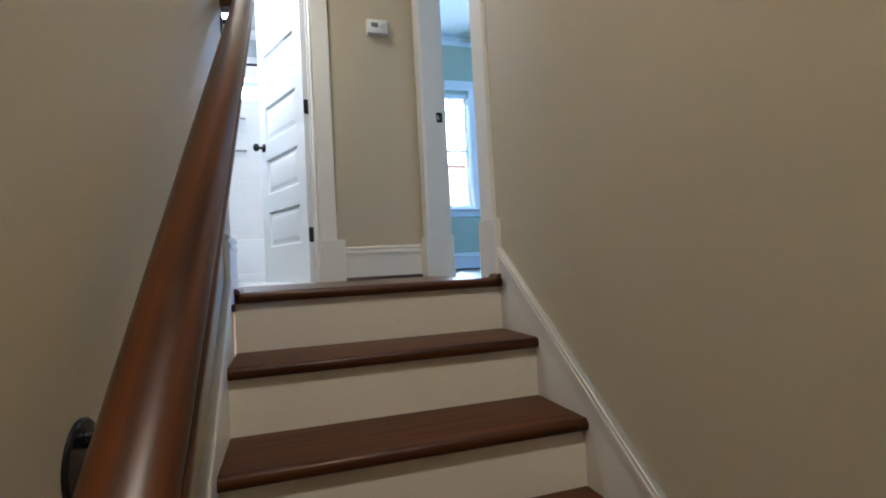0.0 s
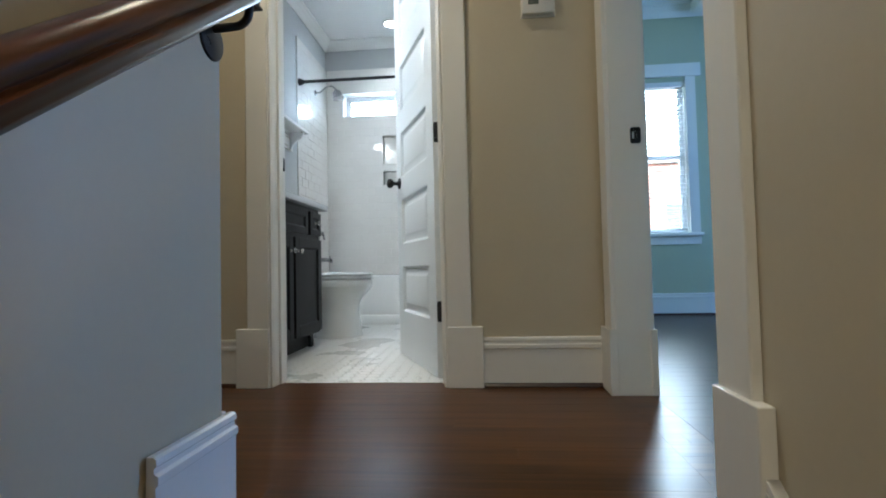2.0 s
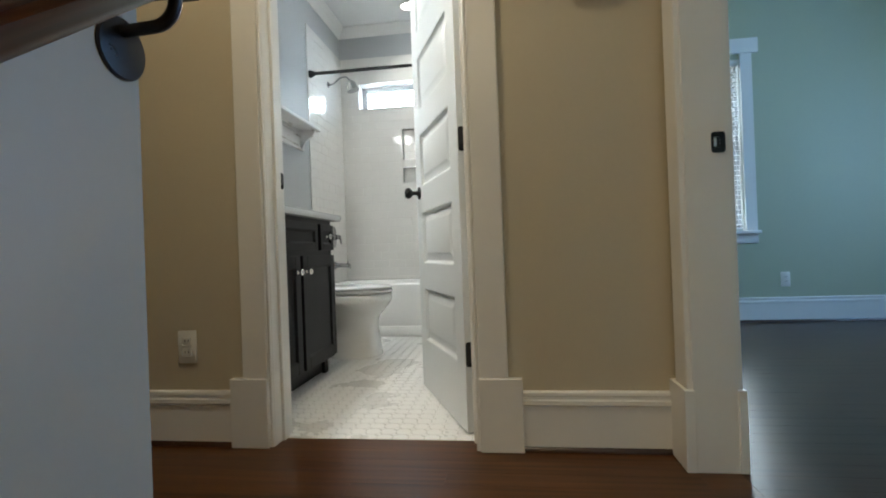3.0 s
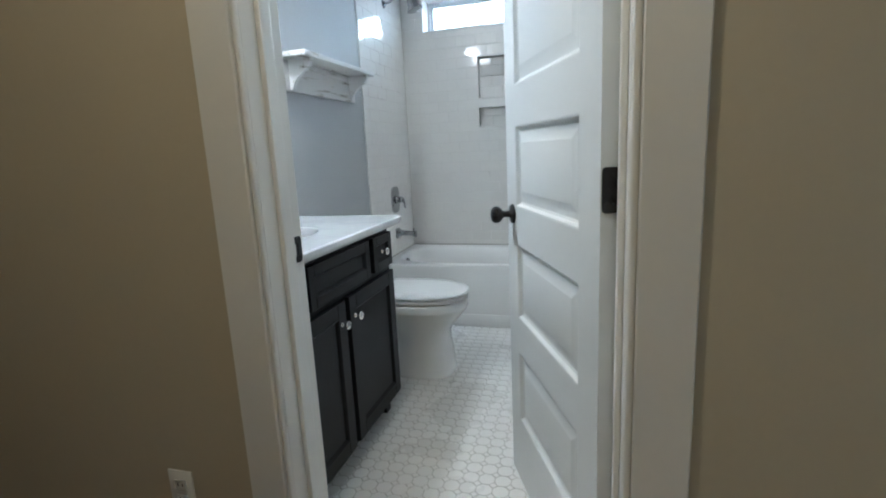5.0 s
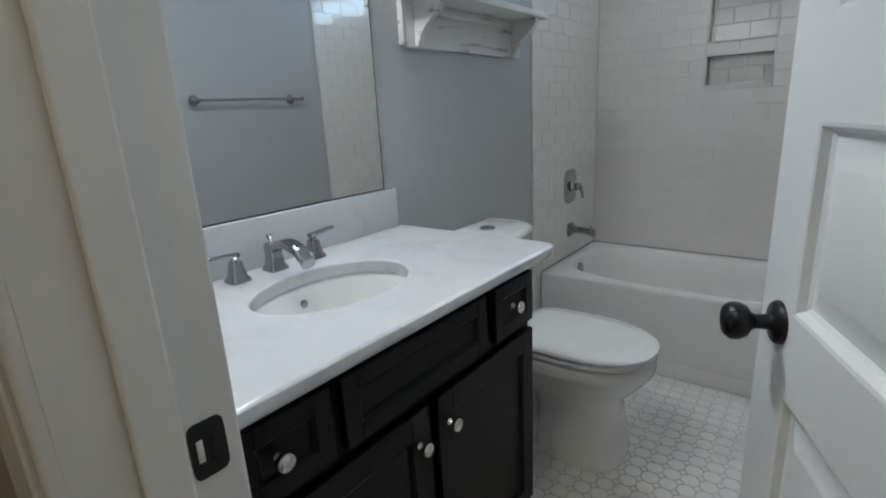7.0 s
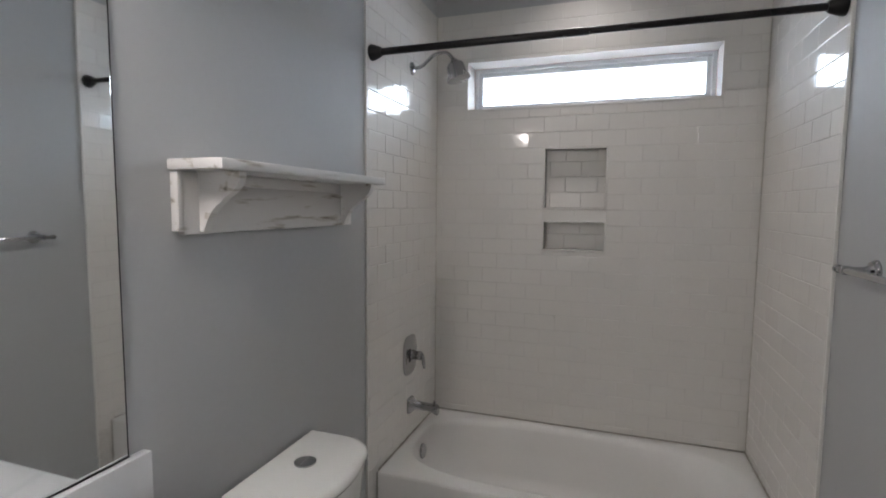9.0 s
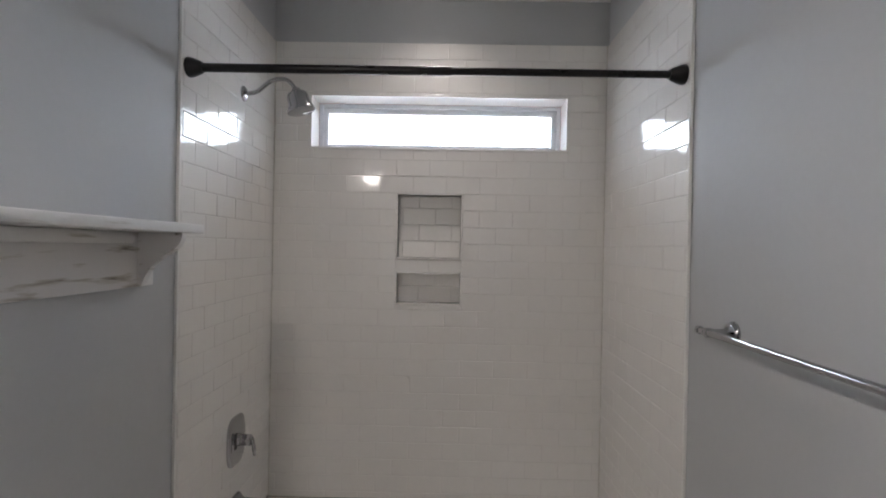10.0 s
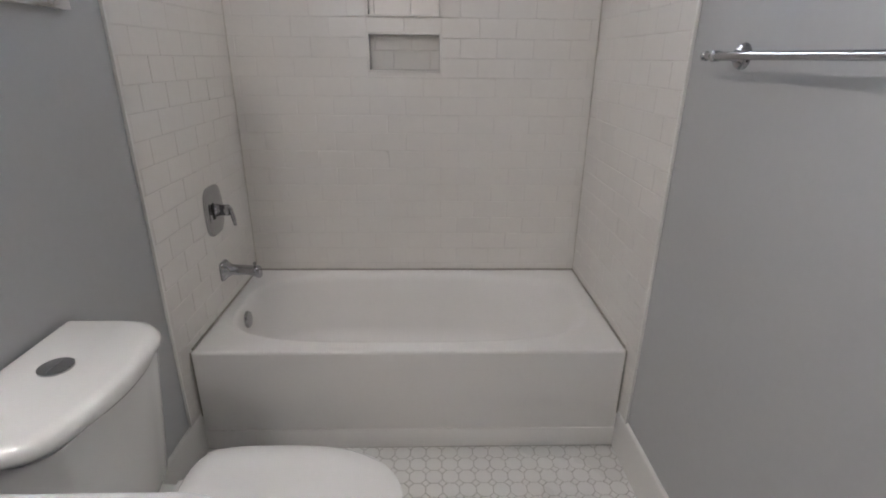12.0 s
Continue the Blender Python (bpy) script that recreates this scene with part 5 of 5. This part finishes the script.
mir = thing("mirror", pose(BATH_L, 0.64, 1.5), "large frameless wall mirror above the vanity", "mirror")
part("glass", boxed(0.001, 0.007, 0.20 - 0.64, 1.093 - 0.64, 1.0215 - 1.5, 2.06 - 1.5, bevel=0.0008), MIRROR, mir, "", 0)
part("edge", boxed(0.0005, 0.0062, 1.0932 - 0.64, 1.0960 - 0.64, 1.020 - 1.5, 2.06 - 1.5), DARK, mir, "thin dark edge")
part("channel", boxed(0.0005, 0.009, 0.20 - 0.64, 1.096 - 0.64, 1.0190 - 1.5, 1.0218 - 1.5), DARK, mir, "thin grey mounting channel")

vlight = thing("vanity_light", pose(BATH_L, 0.63, 2.27), "nickel vanity light bar with three frosted glass shades", "wall light")
part("back_plate", boxed(0.001, 0.022, -0.28, 0.28, -0.045, 0.045, bevel=0.006), NICKEL, vlight)
for y in (-0.20, 0.0, 0.20):
    part("arm", tube(bmesh.new(), curve_points([(0.020, y, 0.0), (0.060, y, 0.020), (0.085, y, 0.035)], 5), 0.007, 10), NICKEL, vlight)
    part("shade", lathe(bmesh.new(), [(0.020, 0.035), (0.030, 0.030), (0.046, -0.020), (0.052, -0.034), (0.049, -0.034), (0.020, 0.026)], pose(0.090, y, 0.0), 24), SHADE_GLOW, vlight, "glowing frosted glass shade")

# ---- wall shelf ----
shelf = thing("wall_shelf", pose(BATH_L, 1.60, 1.462), "distressed white wooden wall shelf on scrolled brackets", "shelf")
part("board", boxed(0.001, 0.152, 1.216 - 1.60, 1.996 - 1.60, 0.142, 0.166, bevel=0.004), OLD_WHITE, shelf)
part("back_board", boxed(0.001, 0.020, 1.240 - 1.60, 1.985 - 1.60, 0.0, 0.1415, bevel=0.003), OLD_WHITE, shelf)
part("moulding", boxed(0.0205, 0.034, 1.31 - 1.60, 1.88 - 1.60, 0.112, 0.1415, bevel=0.006), OLD_WHITE, shelf, "strip under the shelf board")


def scroll(y0, y1):
    pts = [(0.0205, 0.1415), (0.136, 0.1415)]
    for c in (((0.136, 0.134), (0.132, 0.100), (0.100, 0.090), (0.088, 0.080)), ((0.084, 0.074), (0.058, 0.062), (0.042, 0.036), (0.032, 0.006))):
        for i in range(9):
            s = i / 8
            w = ((1 - s) ** 3, 3 * s * (1 - s) ** 2, 3 * s * s * (1 - s), s ** 3)
            pts.append((sum(k * p[0] for k, p in zip(w, c)), sum(k * p[1] for k, p in zip(w, c))))
    pts += [(0.0205, 0.006)]
    return prism(bmesh.new(), pts, 1, y0, y1)


for y in (1.284, 1.912):
    part("bracket", scroll(y - 1.60, y - 1.60 + 0.022), OLD_WHITE, shelf, "scrolled wooden bracket", 30)
part("end_cleat", boxed(0.0005, 0.022, 1.224 - 1.60, 1.2395 - 1.60, 0.008, 0.1415, bevel=0.002), OLD_WHITE, shelf)

# ---- towel bar ----
bar = thing("towel_bar", pose(BATH_R, 1.592, 1.378), "chrome towel bar on two round posts", "towel bar")
part("bar", tube(bmesh.new(), [(-0.066, -0.335, 0), (-0.066, 0.335, 0)], 0.0085, 18), CHROME, bar)
for s in (-1, 1):
    post = part("post", lathe(bmesh.new(), [(0.029, 0.0), (0.029, 0.004), (0.025, 0.008), (0.024, 0.013), (0.014, 0.018), (0.010, 0.030), (0.010, 0.052), (0.012, 0.058), (0.012, 0.072), (0.008, 0.076), (0.0, 0.077)], pose(0, s * 0.300, 0, 0, -90, 0), 28), CHROME, bar, "", 40)
    part("tip", lathe(bmesh.new(), [(0.0085, 0), (0.011, 0.002), (0.011, 0.010), (0.008, 0.014), (0.0, 0.015)], pose(-0.066, s * 0.335, 0, -90 * s, 0, 0), 18), CHROME, bar)

# ---- outside ----
setting("backdrop", boxed(-30, 45, 40.0, 40.2, -2.9, 45), SKY_GLOW, "bright hazy sky beyond the windows", "sky")
house = thing("brick_house", pose(10.5, 9.0, -2.9), "neighbouring red brick house seen through the bedroom window", "house")
part("wall", boxed(-20, 9, 0.03, 6, 0, 5.5), BRICK, house, "", 0)
part("parapet", boxed(-20.05, 9.05, -0.03, 6.05, 5.5, 5.6), MORTAR, house)
part("roof", boxed(-19.9, 8.9, 0.13, 5.9, 5.3, 5.505), ROOF, house)
for x in (-13.0, -10.6, -8.2, -4.6, -1.6, 1.6, 4.6):
    w = part("window", boxed(x - 0.55, x + 0.55, -0.02, 0.03, 3.2, 4.7), VINYL, house)
    part("pane", boxed(x - 0.47, x + 0.47, -0.025, -0.02, 3.28, 4.62), LCD, w)

# ---- floor pieces ----
PLANK = 0.082
bed = bpy.data.objects["floor_bedroom"]
hall = bpy.data.objects["floor_hall"]


def planks(parent, x0, x1, y0, y1, along, mat, seed, width=PLANK):
    rnd = random.Random(seed)
    cache = {}
    across0, across1, a0, a1 = (y0, y1, x0, x1) if along == 0 else (x0, x1, y0, y1)
    c = across0
    while c < across1 - 0.005:
        w = min(width, across1 - c)
        s = a0 - rnd.random() * 0.8
        while s < a1:
            ln = rnd.choice((0.7, 0.95, 1.2, 1.5))
            p0, p1 = max(s, a0), min(s + ln, a1)
            s += ln
            if p1 - p0 < 0.03:
                continue
            key = (round(p1 - p0, 3), round(w, 4))
            if key not in cache:
                a, b, e = (p1 - p0) / 2 - 0.0001, w / 2 - 0.0001, 0.0003
                rr = lambda i, z: [(-a + i, -b + i, z), (a - i, -b + i, z), (a - i, b - i, z), (-a + i, b - i, z)]
                cache[key] = mesh_of("plank", loft(bmesh.new(), [rr(0, -0.012), rr(0, -0.0002), rr(e, 0.0)], cap0=False), mat, 0)
            ob = new("plank", cache[key])
            ob.parent = parent
            ctr = ((p0 + p1) / 2, c + w / 2) if along == 0 else (c + w / 2, (p0 + p1) / 2)
            ob.matrix_world = pose(ctr[0], ctr[1], 0.0, 0, 0, 0 if along == 0 else 90)
        c += w


planks(hall, HALL_W, HALL_R, NOSE_Y + 0.091, 0.076, 0, WOOD_FLOOR, 3)
planks(hall, HALL_R, HALL_R + 0.115, OPEN_Y0, OPEN_Y1, 0, WOOD_FLOOR, 4)
planks(bed, HALL_R + 0.1155, BED_R, BED_Y0, BED_Y1 - 0.012, 0, WOOD_BED, 5)

# octagon and dot mosaic
PITCH, CUT = 0.0576, 0.0155
oct_half = PITCH / 2 - 0.0011
fx0, fx1, fy0, fy1 = BATH_L, BATH_R, 0.080, TUB_Y + 0.0


def octagon(h, c, z):
    return [(-h + c, -h, z), (h - c, -h, z), (h, -h + c, z), (h, h - c, z), (h - c, h, z), (-h + c, h, z), (-h, h - c, z), (-h, -h + c, z)]


def clip(poly, x0, x1, y0, y1):
    for axis, lim, sign in ((0, x0, 1), (0, x1, -1), (1, y0, 1), (1, y1, -1)):
        out = []
        for i, p in enumerate(poly):
            q = poly[(i + 1) % len(poly)]
            a, b = sign * (p[axis] - lim), sign * (q[axis] - lim)
            if a >= 0:
                out.append(p)
            if a * b < 0:
                t = a / (a - b)
                out.append((p[0] + t * (q[0] - p[0]), p[1] + t * (q[1] - p[1])))
        poly = out
        if len(poly) < 3:
            return []
    return poly


oct_mesh = mesh_of("octagon_tile", loft(bmesh.new(), [octagon(oct_half, CUT, -0.004), octagon(oct_half, CUT, -0.0008), octagon(oct_half - 0.0009, CUT, 0.0)], cap0=False), FLOOR_TILE, 0)
bathfloor = bpy.data.objects["floor_bath"]
verts, faces, singles = [], [], 0


def joined(poly):
    cx, cy = sum(p[0] for p in poly) / len(poly), sum(p[1] for p in poly) / len(poly)
    base, n = len(verts), len(poly)
    verts.extend((x, y, -0.004) for x, y in poly)
    verts.extend((x, y, -0.0008) for x, y in poly)
    verts.extend((x + (cx - x) * 0.035, y + (cy - y) * 0.035, 0.0) for x, y in poly)
    for r in (0, 1):
        for i in range(n):
            j = (i + 1) % n
            faces.append((base + r * n + i, base + r * n + j, base + (r + 1) * n + j, base + (r + 1) * n + i))
    faces.append(tuple(base + 2 * n + i for i in range(n)))


OY, OX = TUB_Y - 0.028, 0.005
for i in range(-1, 29):
    for j in range(-1, 39):
        cx, cy = OX + (i + 0.5) * PITCH, OY - j * PITCH
        whole = fx0 + oct_half < cx < fx1 - oct_half and fy0 + oct_half < cy < fy1 - oct_half
        if whole and 0.60 < cx and 1.05 < cy and singles < 300:
            ob = new("tile", oct_mesh)
            ob.parent = bathfloor
            ob.location = (cx, cy, 0.0)
            singles += 1
        else:
            poly = clip([(cx + x, cy + y) for x, y, _ in octagon(oct_half, CUT, 0)], fx0, fx1, fy0, fy1)
            if poly:
                joined(poly)
        dx, dy, d = cx + PITCH / 2, cy + PITCH / 2, CUT - 0.0016
        poly = clip([(dx - d, dy), (dx, dy - d), (dx + d, dy), (dx, dy + d)], fx0, fx1, fy0, fy1)
        if poly:
            joined(poly)
me = bpy.data.meshes.new("mosaic")
me.from_pydata(verts, [], faces)
me.materials.append(FLOOR_TILE)
mosaic = tagged(new("mosaic_tiles", me), "white octagon and dot mosaic tiles", kind="stuff")
mosaic.parent = bathfloor

# subway tiles
lay_tiles(tiled_back, (0.0, TILE_BACK, BASE_V), (1, 0, 0), (0, 0, 1), (0, 1, 0), 1.52, TILE_TOP - BASE_V,
          [(h[0], h[1], h[2] - BASE_V, h[3] - BASE_V) for h in holes], 0, NICHES[0][0] % TW)
lay_tiles(tiled_left, (0.0, TILE_BACK, BASE_V), (0, -1, 0), (0, 0, 1), (-1, 0, 0), TILE_BACK - TILE_Y0, TILE_TOP - BASE_V, (), 0, 0.02)
lay_tiles(tiled_right, (1.52, TILE_BACK, BASE_V), (0, -1, 0), (0, 0, 1), (1, 0, 0), TILE_BACK - TILE_Y0, TILE_TOP - BASE_V, (), 1, 0.02)
for k, (x0, x1, z0, z1) in enumerate(NICHES):
    lay_tiles(bpy.data.objects["niche_%d" % (k + 1)], (x0 + 0.008, TILE_BACK + 0.055, z0 + 0.008), (1, 0, 0), (0, 0, 1), (0, 1, 0), x1 - x0 - 0.016, z1 - z0 - 0.016, (), k, 0.02)
